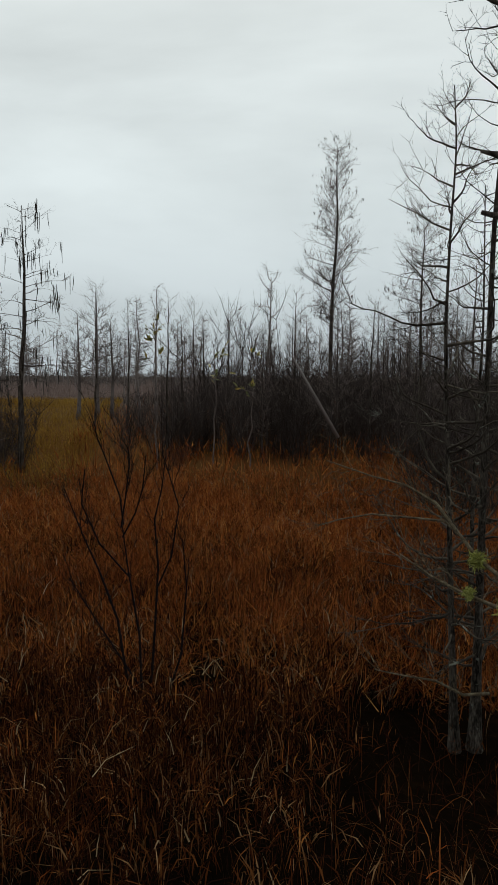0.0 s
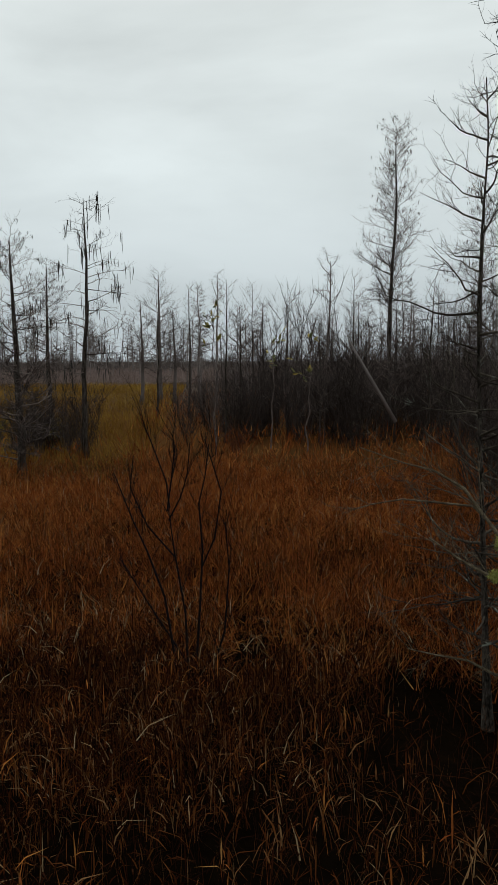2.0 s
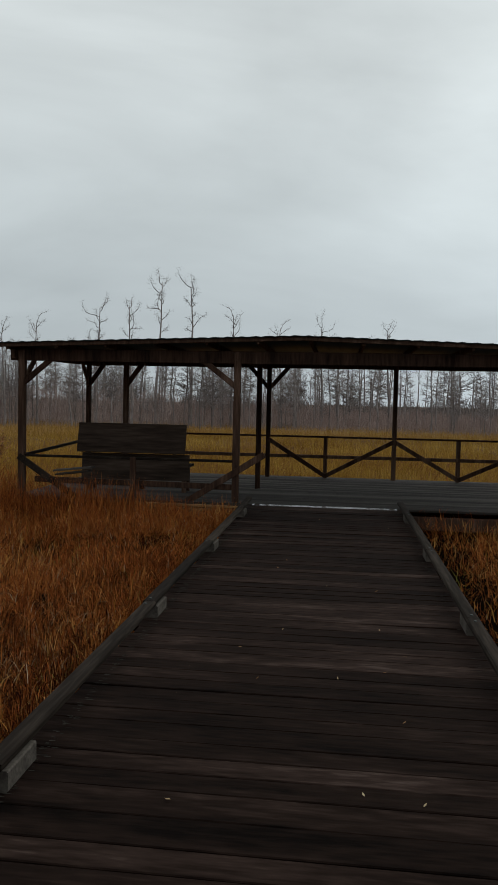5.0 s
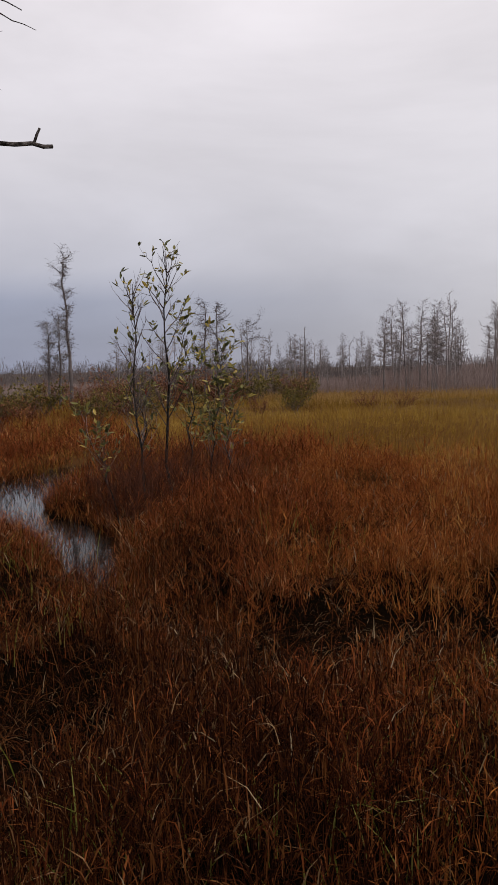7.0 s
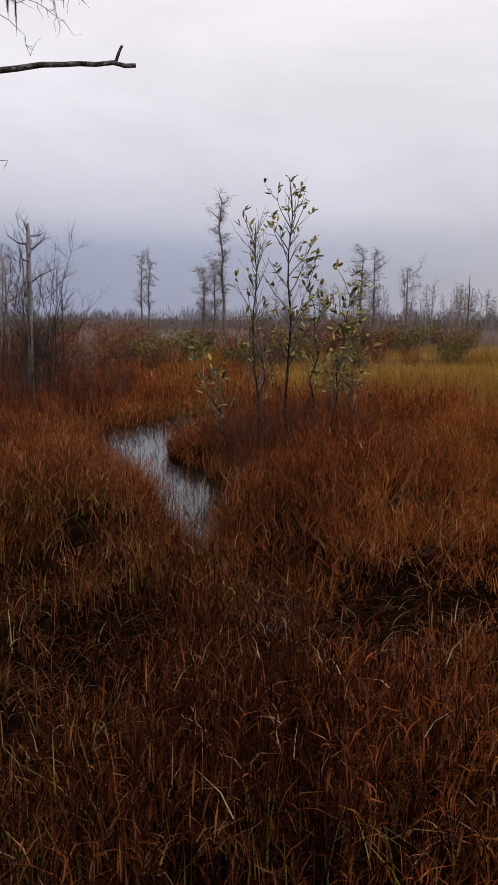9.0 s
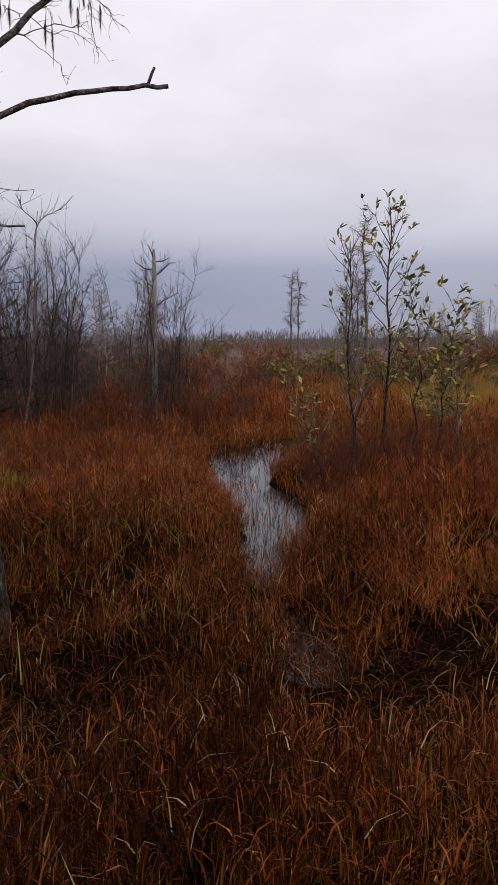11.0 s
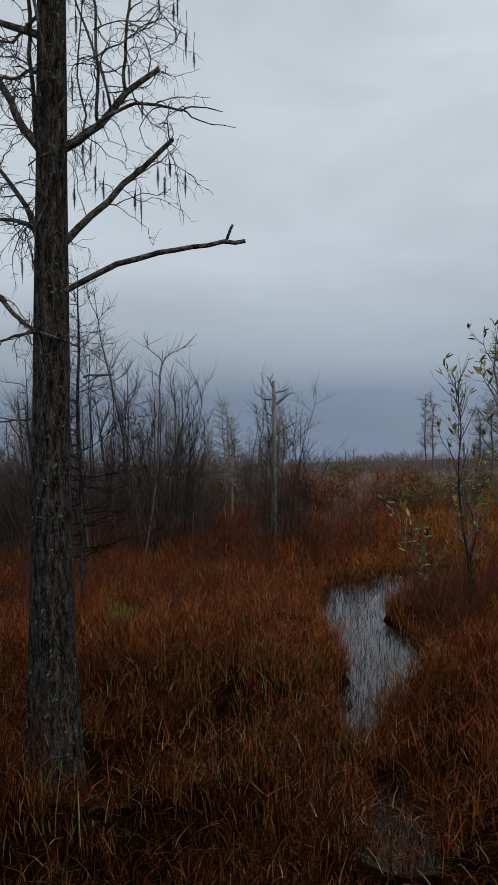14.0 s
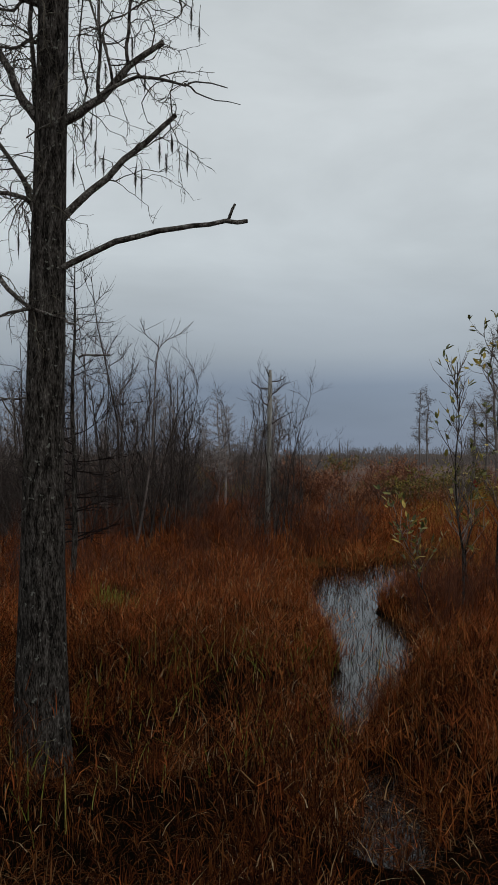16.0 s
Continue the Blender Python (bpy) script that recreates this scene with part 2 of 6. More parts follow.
WILLOW = material("willow_twigs", [(0.3, (0.0293, 0.022, 0.0195)), (0.55, (0.0732, 0.0573, 0.0512)), (0.8, (0.183, 0.149, 0.134))], scale=5, island=0.35, bump=0, gloss=0.05)
REDTWIG = material("red_brush", [(0.3, (0.045, 0.016, 0.010)), (0.55, (0.11, 0.040, 0.022)), (0.8, (0.22, 0.095, 0.052))], scale=3, island=0.35, bump=0, gloss=0.05)
# grey bark, made paler to stand for haze over the far woods
FAR_BARK = material("hazed_far_bark", [(0.25, (0.10, 0.082, 0.077)), (0.5, (0.19, 0.16, 0.15)), (0.8, (0.34, 0.30, 0.285))], scale=0.8, per_object=0.3, bump=0)
PALE_SNAG = material("pale_snag", [(0.3, (0.12, 0.105, 0.09)), (0.5, (0.25, 0.23, 0.205)), (0.8, (0.42, 0.40, 0.37))], scale=14, stretch=(1, 1, 0.2), bump=0.5, gloss=0.05)
FAR_TWIG = material("far_twigs", [(0.25, (0.06, 0.049, 0.045)), (0.5, (0.13, 0.108, 0.10)), (0.8, (0.25, 0.215, 0.2))], scale=0.8, island=0.2, bump=0)
LICHEN_BARK = material("lichened_bark", [(0.3, (0.04, 0.028, 0.018)), (0.5, (0.13, 0.102, 0.066)), (0.72, (0.34, 0.29, 0.20))], scale=30, rough=0.9, bump=0.6, gloss=0.05)
LICHEN = material("lichen", [(0.3, (0.24, 0.26, 0.05)), (0.55, (0.42, 0.43, 0.10)), (0.8, (0.60, 0.58, 0.25))], scale=18, bump=0.8, island=0.2)
MOSS = material("hanging_moss", [(0.3, (0.02, 0.018, 0.015)), (0.6, (0.05, 0.045, 0.037)), (0.85, (0.11, 0.10, 0.085))], scale=6, island=0.3, bump=0)
LEAF = material("bay_leaves", [(0.12, (0.045, 0.055, 0.02)), (0.40, (0.12, 0.125, 0.04)), (0.56, (0.27, 0.24, 0.065)), (0.78, (0.52, 0.38, 0.09))],
                scale=1.1, island=0.55, rough=0.5, bump=0, through_light=0.15, gloss=0.25)
RED_LEAF = material("red_leaf", [(0.3, (0.35, 0.04, 0.02)), (0.8, (0.55, 0.1, 0.04))], scale=8, rough=0.5, bump=0)
BUSH_LEAF = material("bush_leaves", [(0.2, (0.045, 0.040, 0.012)), (0.5, (0.14, 0.115, 0.030)), (0.8, (0.32, 0.24, 0.06))], scale=0.7, island=0.5, rough=0.8, bump=0, through_light=0.15, gloss=0.1)
RUST_LEAF = material("rust_bush_leaves", [(0.2, (0.09, 0.032, 0.018)), (0.5, (0.22, 0.08, 0.036)), (0.8, (0.36, 0.17, 0.07))], scale=0.7, island=0.5, rough=0.7, bump=0)
DECKWOOD = material("wet_deck_wood", [(0.30, (0.003, 0.0017, 0.0013)), (0.5, (0.014, 0.0082, 0.0062)), (0.62, (0.029, 0.018, 0.0142)), (0.72, (0.06, 0.041, 0.034)), (0.82, (0.11, 0.084, 0.073))], scale=5, stretch=(1, 0.14, 1),
                    per_object=0.15, rough=0.85, bump=0.8, bump_size=0.006, gloss=0.03, fine=9)
KERBWOOD = material("kerb_wood", [(0.28, (0.004, 0.003, 0.0024)), (0.5, (0.017, 0.0125, 0.0095)), (0.75, (0.055, 0.043, 0.034))], scale=6, stretch=(0.08, 1, 1),
                    per_object=0.2, rough=0.85, bump=0.7, bump_size=0.006, gloss=0.05, fine=8)
BLOCKWOOD = material("pale_block_wood", [(0.3, (0.035, 0.029, 0.024)), (0.7, (0.12, 0.105, 0.09))], scale=12, rough=0.85, bump=0.4, gloss=0.05)
POSTWOOD = material("shelter_post_wood", [(0.28, (0.014, 0.008, 0.006)), (0.5, (0.055, 0.031, 0.021)), (0.75, (0.14, 0.088, 0.062))], scale=6, stretch=(1, 1, 0.12),
                    per_object=0.25, rough=0.85, bump=0.4, gloss=0.05)
GREYDECK = material("grey_deck_wood", [(0.25, (0.014, 0.011, 0.009)), (0.5, (0.04, 0.034, 0.03)), (0.75, (0.10, 0.088, 0.078))], scale=5, stretch=(1, 0.08, 1),
                    per_object=0.3, rough=0.85, bump=0.4, gloss=0.08)
WETWOOD = material("wet_threshold_wood", [(0.3, (0.01, 0.007, 0.005)), (0.7, (0.04, 0.03, 0.024))], scale=5, stretch=(1, 0.1, 1), rough=0.12, bump=0.05, gloss=0.6)
CRUST = material("pale_crust", [(0.3, (0.018, 0.016, 0.013)), (0.7, (0.05, 0.047, 0.04))], scale=20, island=0.5, rough=0.9, bump=0, gloss=0.05)
TANWOOD = material("tan_step_wood", [(0.25, (0.05, 0.024, 0.009)), (0.5, (0.14, 0.072, 0.024)), (0.75, (0.28, 0.17, 0.07))], scale=5, stretch=(1, 0.1, 1), per_object=0.3, rough=0.7, bump=0.4)
PANELWOOD = material("panel_wood", [(0.3, (0.012, 0.008, 0.006)), (0.5, (0.036, 0.025, 0.019)), (0.75, (0.085, 0.062, 0.047))], scale=5, stretch=(1, 0.1, 1), rough=0.85, bump=0.3, gloss=0.05)
ROOFMETAL = material("roof_metal", [(0.3, (0.012, 0.018, 0.017)), (0.7, (0.035, 0.046, 0.043))], scale=2, rough=0.5, bump=0.2)
WATER = bpy.data.materials.new("swamp_water")
WATER.use_nodes = True
_b = WATER.node_tree.nodes["Principled BSDF"]
_b.inputs["Base Color"].default_value = (0.012, 0.009, 0.006, 1)
_b.inputs["Roughness"].default_value, _b.inputs["IOR"].default_value = 0.03, 1.33
_n = WATER.node_tree.nodes.new("ShaderNodeTexNoise")
_n.inputs["Scale"].default_value, _n.inputs["Detail"].default_value = 5.0, 2.0
_p = WATER.node_tree.nodes.new("ShaderNodeBump")
_p.inputs["Strength"].default_value, _p.inputs["Distance"].default_value = 0.06, 0.02
WATER.node_tree.links.new(_n.outputs[0], _p.inputs["Height"])
WATER.node_tree.links.new(_p.outputs[0], _b.inputs["Normal"])


# ---- building helpers ----
class Mass:
    """Gathers vertices and faces of one mesh."""

    def __init__(self):
        self.v, self.f, self.n = [], [], 0

    def add(self, v, f):
        self.v.append(np.asarray(v, float))
        self.f += [tuple(int(i) + self.n for i in q) for q in f]
        self.n += len(v)

    def tube(self, pts, radii, k=4, cap=False):
        P = np.asarray(pts, float)
        R = np.asarray(radii, float)
        T = np.gradient(P, axis=0)
        T /= np.linalg.norm(T, axis=1)[:, None] + 1e-9
        ref = np.array([1.0, 0, 0]) if abs(T[0, 0]) < 0.8 else np.array([0, 1.0, 0])
        A = np.cross(T, ref)
        A /= np.linalg.norm(A, axis=1)[:, None] + 1e-9
        B = np.cross(T, A)
        ang = np.arange(k) * 2 * math.pi / k
        V = P[:, None] + R[:, None, None] * (np.cos(ang)[None, :, None] * A[:, None] + np.sin(ang)[None, :, None] * B[:, None])
        n = len(P)
        F = [(i * k + j, i * k + (j + 1) % k, (i + 1) * k + (j + 1) % k, (i + 1) * k + j) for i in range(n - 1) for j in range(k)]
        if cap:
            F += [tuple(range(k - 1, -1, -1)), tuple(range((n - 1) * k, n * k))]
        self.add(V.reshape(-1, 3), F)

    def ribbon(self, pts, radii, rng):
        """A flat strip along a line: a twig too thin to show its roundness."""
        P = np.asarray(pts, float)
        s = np.cross(P[-1] - P[0], [rng.gauss(0, 1), rng.gauss(0, 1), 0.2])
        s /= np.linalg.norm(s) + 1e-9
        V = [P[i] + s * r * e for i, r in enumerate(radii) for e in (-1, 1)]
        self.add(V, [(2 * i, 2 * i + 1, 2 * i + 3, 2 * i + 2) for i in range(len(P) - 1)])

    def beam(self, p0, p1, w, h, c=0.006, up=(0, 0, 1)):
        """A sawn timber from p0 to p1, w wide and h high, with chamfered edges."""
        p0, p1 = Vector(p0), Vector(p1)
        t = (p1 - p0).normalized()
        u = Vector(up)
        if abs(t.dot(u)) > 0.95:
            u = Vector((1, 0, 0))
        s = t.cross(u).normalized()
        u = s.cross(t)
        a, b = w / 2, h / 2
        sec = [(-a + c, -b), (a - c, -b), (a, -b + c), (a, b - c), (a - c, b), (-a + c, b), (-a, b - c), (-a, -b + c)]
        V = [p + s * x + u * y for p in (p0, p1) for x, y in sec]
        F = [(j, (j + 1) % 8, 8 + (j + 1) % 8, 8 + j) for j in range(8)] + [tuple(range(7, -1, -1)), tuple(range(8, 16))]
        self.add([tuple(v) for v in V], F)

    def mesh(self, name, mat, smooth=True):
        me = bpy.data.meshes.new(name)
        if self.n:
            me.from_pydata(np.concatenate(self.v).tolist(), [], self.f)
        me.materials.append(mat)
        if smooth:
            me.polygons.foreach_set("use_smooth", [True] * len(me.polygons))
        me.update()
        return me


def thing(name, label, category, m=None, group="", kind=""):
    ob = new(name)
    ob.empty_display_size = 0.1
    if m is not None:
        ob.matrix_world = m
    return tagged(ob, label, category, group, kind)


def part(name, mass, mat, parent, label="", smooth=True):
    me = mass if isinstance(mass, bpy.types.Mesh) else mass.mesh(name, mat, smooth)
    ob = new(name, me)
    ob.parent = parent
    return tagged(ob, label)


def solid(name, mass, mat, label, category, kind="", group="", smooth=False):
    return tagged(new(name, mass.mesh(name, mat, smooth)), label, category, group, kind)


def vnoise(x, y, size, seed=0):
    """Smooth value noise in 0..1 on arrays."""
    x, y = np.asarray(x) / size, np.asarray(y) / size
    i, j = np.floor(x).astype(int), np.floor(y).astype(int)
    u, v = x - i, y - j
    u, v = u * u * (3 - 2 * u), v * v * (3 - 2 * v)

    def h(a, b):
        n = (a * 374761393 + b * 668265263 + seed * 1442695041) & 0x7FFFFFFF
        n = ((n ^ (n >> 13)) * 1274126177) & 0x7FFFFFFF
        return ((n ^ (n >> 16)) & 0xFFFF) / 65535.0
    return (h(i, j) * (1 - u) + h(i + 1, j) * u) * (1 - v) + (h(i, j + 1) * (1 - u) + h(i + 1, j + 1) * u) * v


# the boardwalk's own axes: a along it, l to its left
HEAD = 61.66
AX = np.array([-math.sin(radians(HEAD)), math.cos(radians(HEAD))])
LX = np.array([-AX[1], AX[0]])
BW = Matrix(((AX[0], LX[0], 0, 0), (AX[1], LX[1], 0, 0), (0, 0, 1, 0), (0, 0, 0, 1)))
DECK = 0.5
# the little stream through the grass: centre line and half widths
STREAM = [(-4.3, -3.05, 0.18), (-4.48, -3.3, 0.26), (-4.62, -3.5, 0.14), (-4.85, -4.1, -0.03), (-5.1, -4.6, 0.10), (-5.5, -5.2, 0.24), (-6.0, -5.75, 0.38), (-6.45, -6.3, 0.44),
          (-6.85, -7.1, 0.42), (-7.1, -7.9, 0.42), (-7.7, -9.1, 0.52), (-8.5, -9.9, 0.85), (-9.5, -10.5, 0.85), (-10.8, -11.1, 0.6), (-12.3, -11.8, 0.3)]
POOLS = [(-8.8, -11.6, 0.5)]
# trodden black hollows in the grass
HOLLOWS = [(-3.3, -3.2, 0.36, 0.3), (-5.0, -1.7, 0.46, 0.25), (-4.2, -2.2, 0.46, 0.2), (-2.6, -3.2, 0.3, 0.3), (-5.6, -2.7, 0.3, 0.3), (-3.9, -1.2, 0.46, 0.25), (-6.6, -3.4, 0.34, 0.3), (-4.9, -2.5, 0.42, 0.22), (-2.9, -3.95, 0.36, 0.18), (-2.35, -4.15, 0.36, 0.18), (-3.5, -4.2, 0.24, 0.3)]


def wetness(x, y):
    """How far inside open water a place lies, in metres; negative on the banks."""
    best = np.full(np.shape(x), -9.0)
    for (x0, y0, r0), (x1, y1, r1) in zip(STREAM, STREAM[1:]):
        dx, dy = x1 - x0, y1 - y0
        s = np.clip(((x - x0) * dx + (y - y0) * dy) / (dx * dx + dy * dy), 0, 1)
        best = np.maximum(best, r0 + (r1 - r0) * s - np.hypot(x - x0 - s * dx, y - y0 - s * dy))
    for px, py, r in POOLS:
        best = np.maximum(best, r - np.hypot(x - px, y - py))
    return best + (vnoise(x, y, 0.35, 5) - 0.5) * 0.36


def tussock(x, y):
    """Height of the grass mounds, nothing along the walk and the stream."""
    a, l = x * AX[0] + y * AX[1], x * LX[0] + y * LX[1]
    n = vnoise(x, y, 0.75, 8) * 0.75 + vnoise(x, y, 0.33, 12) * 0.25
    off = np.clip(np.where(l < 0, -1.4 - l, l - 1.5) / 0.8, 0, 1)
    # the stand to the north is even; two broad domes rise on the stream's banks
    even = 1 - 0.6 * np.clip((y - 1.5) / 2.0, 0, 1)
    dome = 0.26 * np.exp(-((x + 4.75) ** 2 + (y + 5.6) ** 2) / 0.9) + 0.26 * np.exp(-((x + 6.3) ** 2 + (y + 4.3) ** 2) / 0.9)
    return (0.26 * even * np.clip((n - 0.40) / 0.28, 0, 1) + dome) * np.clip(-wetness(x, y) / 0.9, 0, 1) * off


# ---- ground and water ----
def make_ground():
    n = 190
    s = np.linspace(-1, 1, n)
    g = np.sign(s) * (np.abs(s) * 14 + np.abs(s) ** 6 * 1800)
    X, Y = np.meshgrid(g - 3, g - 2)
    Z = 0.03 + 0.09 * vnoise(X, Y, 1.1, 2) + 0.05 * vnoise(X, Y, 0.4, 3)
    Z = np.where(np.hypot(X, Y) > 60, 0.1, Z)
    Z += np.where(np.hypot(X, Y) < 16, 0.6 * tussock(X, Y), 0)
    Z -= np.clip(wetness(X, Y) + 0.12, 0, 0.35) * 0.9
    Z -= 0.24 * np.exp(-((X - 1.2) ** 2 + (Y - 2.3) ** 2) / 0.8)
    V = np.stack([X.ravel(), Y.ravel(), Z.ravel()], 1)
    F = [(i * n + j, i * n + j + 1, (i + 1) * n + j + 1, (i + 1) * n + j) for i in range(n - 1) for j in range(n - 1)]
    m = Mass()
    m.add(V, F)
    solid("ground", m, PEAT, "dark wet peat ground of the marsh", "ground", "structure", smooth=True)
    m = Mass()
    m.add([(-16, -16, 0), (6, -16, 0), (6, 6, 0), (-16, 6, 0)], [(0, 1, 2, 3)])
    solid("water", m, WATER, "still black swamp water reflecting the grey sky", "water", "structure")


make_ground()


# ---- plants with wood ----
def curve_points(p, d, length, n, bend, rng, wob=0.06):
    """A wandering line of n points from p along d, bent by the vector bend."""
    pts = [np.array(p, float)]
    d = np.array(d, float)
    step = length / (n - 1)
    for i in range(n - 1):
        d = d + np.array(bend) / (n - 1) + np.array([rng.gauss(0, wob) for _ in range(3)])
        d /= np.linalg.norm(d)
        pts.append(pts[-1] + d * step)
    return pts, d


def twigs(m, pts, r, rng, count, length, k=3, up=0.2, spread=0.9, depth=0, ends=None, droop=0.0, slivers=False):
    """Side shoots along a limb."""
    P = np.array(pts)
    for _ in range(count):
        f = rng.uniform(0.2, 1.0) * (len(P) - 1)
        i = min(int(f), len(P) - 2)
        p = P[i] + (P[i + 1] - P[i]) * (f - i)
        t = P[i + 1] - P[i]
        t /= np.linalg.norm(t) + 1e-9
        d = t * 0.7 + np.array([rng.gauss(0, spread), rng.gauss(0, spread), rng.gauss(up, 0.35)])
        d /= np.linalg.norm(d)
        ln = length * rng.uniform(0.4, 1.2)
        if slivers:
            s = np.cross(d, [rng.gauss(0, 1), rng.gauss(0, 1), 0.2])
            s *= r * 0.8 / (np.linalg.norm(s) + 1e-9)
            tip = p + d * ln + np.array([0, 0, 0.2 * ln])
            m.add([p - s, p + s, tip], [(0, 1, 2)])
            if ends is not None:
                ends.append((tip, d * 0.1))
            continue
        bends = 7 if depth and length > 0.4 else 4 if depth else 3
        q, _d = curve_points(p, d, ln, bends, (0, 0, up - droop), rng, 0.2)
        m.tube(q, np.linspace(r * 0.55, r * 0.15, bends), k)
        if ends is not None:
            ends.append((q[-1], q[-1] - q[-2]))
        if depth:
            twigs(m, q, r * 0.5, rng, max(3, int(count * 0.8)), length * 0.5, k, up, spread, depth - 1, ends, droop)


def cypress(seed, h, r0, nb, start, reach, elev=0.3, curl=0.35, sub=3, sublen=0.3, k=3, lean=(0, 0), flat_top=False, top_len=0.25, depth=0, wob=0.012, flare=1.6, trunk_sides=7, low=False, slivers=False):
    """Trunk and branches of a bare pond cypress; gives also the twig ends."""
    rng = random.Random(seed)
    n = 10
    pts, x, y = [], 0.0, 0.0
    for i in range(n):
        s = i / (n - 1)
        pts.append((x + lean[0] * s * h, y + lean[1] * s * h, s * h))
        x += rng.gauss(0, wob * h / 3)
        y += rng.gauss(0, wob * h / 3)
    P = np.array(pts)
    rad = [r0 * ((1 - i / (n - 1)) ** 0.8 * 0.92 + 0.08) * (flare if i == 0 else 1) for i in range(n)]
    trunk, limbs, ends = Mass(), Mass(), []
    trunk.tube(P, rad, trunk_sides, cap=True)
    for b in range(nb):
        s = start + (1 - start) * (b + rng.random()) / nb
        f = s * (n - 1)
        i = min(int(f), n - 2)
        p = P[i] + (P[i + 1] - P[i]) * (f - i)
        q = (s - start) / (1 - start)
        shape = (0.55 + 0.75 * q) if flat_top else (1.0 - q) ** 0.75 + top_len
        if not flat_top and not low and q < 0.2:
            shape *= 0.5 + 2.5 * q
        ln = reach * shape * rng.uniform(0.55, 1.15)
        a = rng.uniform(0, 2 * math.pi)
        d = (math.cos(a), math.sin(a), elev + rng.gauss(0, 0.2) + 0.3 * q)
        bp, _d = curve_points(p, d, ln, 3 if slivers else 5, (0, 0, curl), rng, 0.1)
        r = max(rad[min(i + 1, n - 1)] * 0.4, 0.004 + r0 * 0.05) * min(1, 0.4 + shape)
        r = min(r, r0 * 0.32)
        if slivers:
            limbs.ribbon(bp, [r * 1.2, r * 0.8, r * 0.3], rng)
            twigs(limbs, bp, r * 0.8, rng, sub, sublen * (0.5 + shape), 3, 0.1, 0.8, 0, ends, slivers=True)
            continue
        limbs.tube(bp, [r, r * 0.75, r * 0.55, r * 0.4, r * 0.2], k)
        twigs(limbs, bp, r * 0.7, rng, sub, sublen * (0.5 + shape), 3, 0.15, 0.5, depth, ends)
    # the topmost shoots end at the tree's height
    fit_z = h / max(h, max(v[:, 2].max() for v in limbs.v))
    for v in trunk.v + limbs.v:
        v[:, 2] *= fit_z
    return trunk, limbs, [(p * np.array([1, 1, fit_z]), d) for p, d in ends]


def twisted_cypress(seed, h=10.0, r0=0.12, count=16, start=0.5, reach=1.0, tuft=16, rise=0.15):
    """Old pond cypress: long crooked trunk, kinked limbs, tufts of fine twigs at their ends."""
    rng = random.Random(seed)
    pts, x, y = [], 0.0, 0.0
    for i in range(12):
        pts.append((x, y, h * i / 11))
        x += rng.gauss(0, (0.0025 + 0.0006 * i) * h)
        y += rng.gauss(0, (0.0025 + 0.0006 * i) * h)
    P = np.array(pts)
    trunk, limbs = Mass(), Mass()
    trunk.tube(P, [r0 * (1.5 if i == 0 else 1 - 0.074 * i) for i in range(12)], 6, cap=True)
    for b in range(count):
        s = start + (1 - start) * (b + rng.random()) / count
        i = min(int(s * 11), 10)
        p = P[i] + (P[i + 1] - P[i]) * (s * 11 - i)
        a = rng.uniform(0, 6.283)
        ln = reach * rng.choice((0.4, 0.65, 0.9, 1.15)) * rng.uniform(0.7, 1.1)
        q, _d = curve_points(p, (math.cos(a), math.sin(a), rise + rng.uniform(-0.25, 0.25)), ln, 6, (0, 0, 0.5), rng, 0.3)
        limbs.tube(q, [r0 * k for k in (0.26, 0.22, 0.19, 0.16, 0.12, 0.06)], 3)
        for k in (2, 3, 4, 5):
            for _ in range(tuft):
                d = np.array([rng.gauss(0, 1), rng.gauss(0, 1), rng.gauss(0.3, 0.7)])
                d *= rng.uniform(0.12, 0.5) / np.linalg.norm(d)
                w = np.cross(d, [rng.gauss(0, 1), rng.gauss(0, 1), 0.1])
                w *= 0.0065 / (np.linalg.norm(w) + 1e-9)
                o = q[k] + np.array([rng.gauss(0, 0.08) for _ in range(3)])
                limbs.add([o - w, o + w, o + d], [(0, 1, 2)])
    return trunk, limbs


def strands(ends, seed, share, length, r=0.006, k=3, bunch=3):
    """Hanging strands of moss below twig ends."""
    rng = random.Random(seed)
    m = Mass()
    for p, d in ends:
        if rng.random() > share:
            continue
        for _ in range(rng.randint(1, bunch)):
            ln = length * rng.uniform(0.35, 1.2)
            o = np.array(p) + np.array([rng.gauss(0, 0.02), rng.gauss(0, 0.02), 0])
            q = [o, o + (rng.gauss(0, 0.01), rng.gauss(0, 0.01), -ln * 0.4), o + (rng.gauss(0, 0.015), rng.gauss(0, 0.015), -ln)]
            m.tube(q, [r * 0.5, r, r * 0.25], k)
    return m


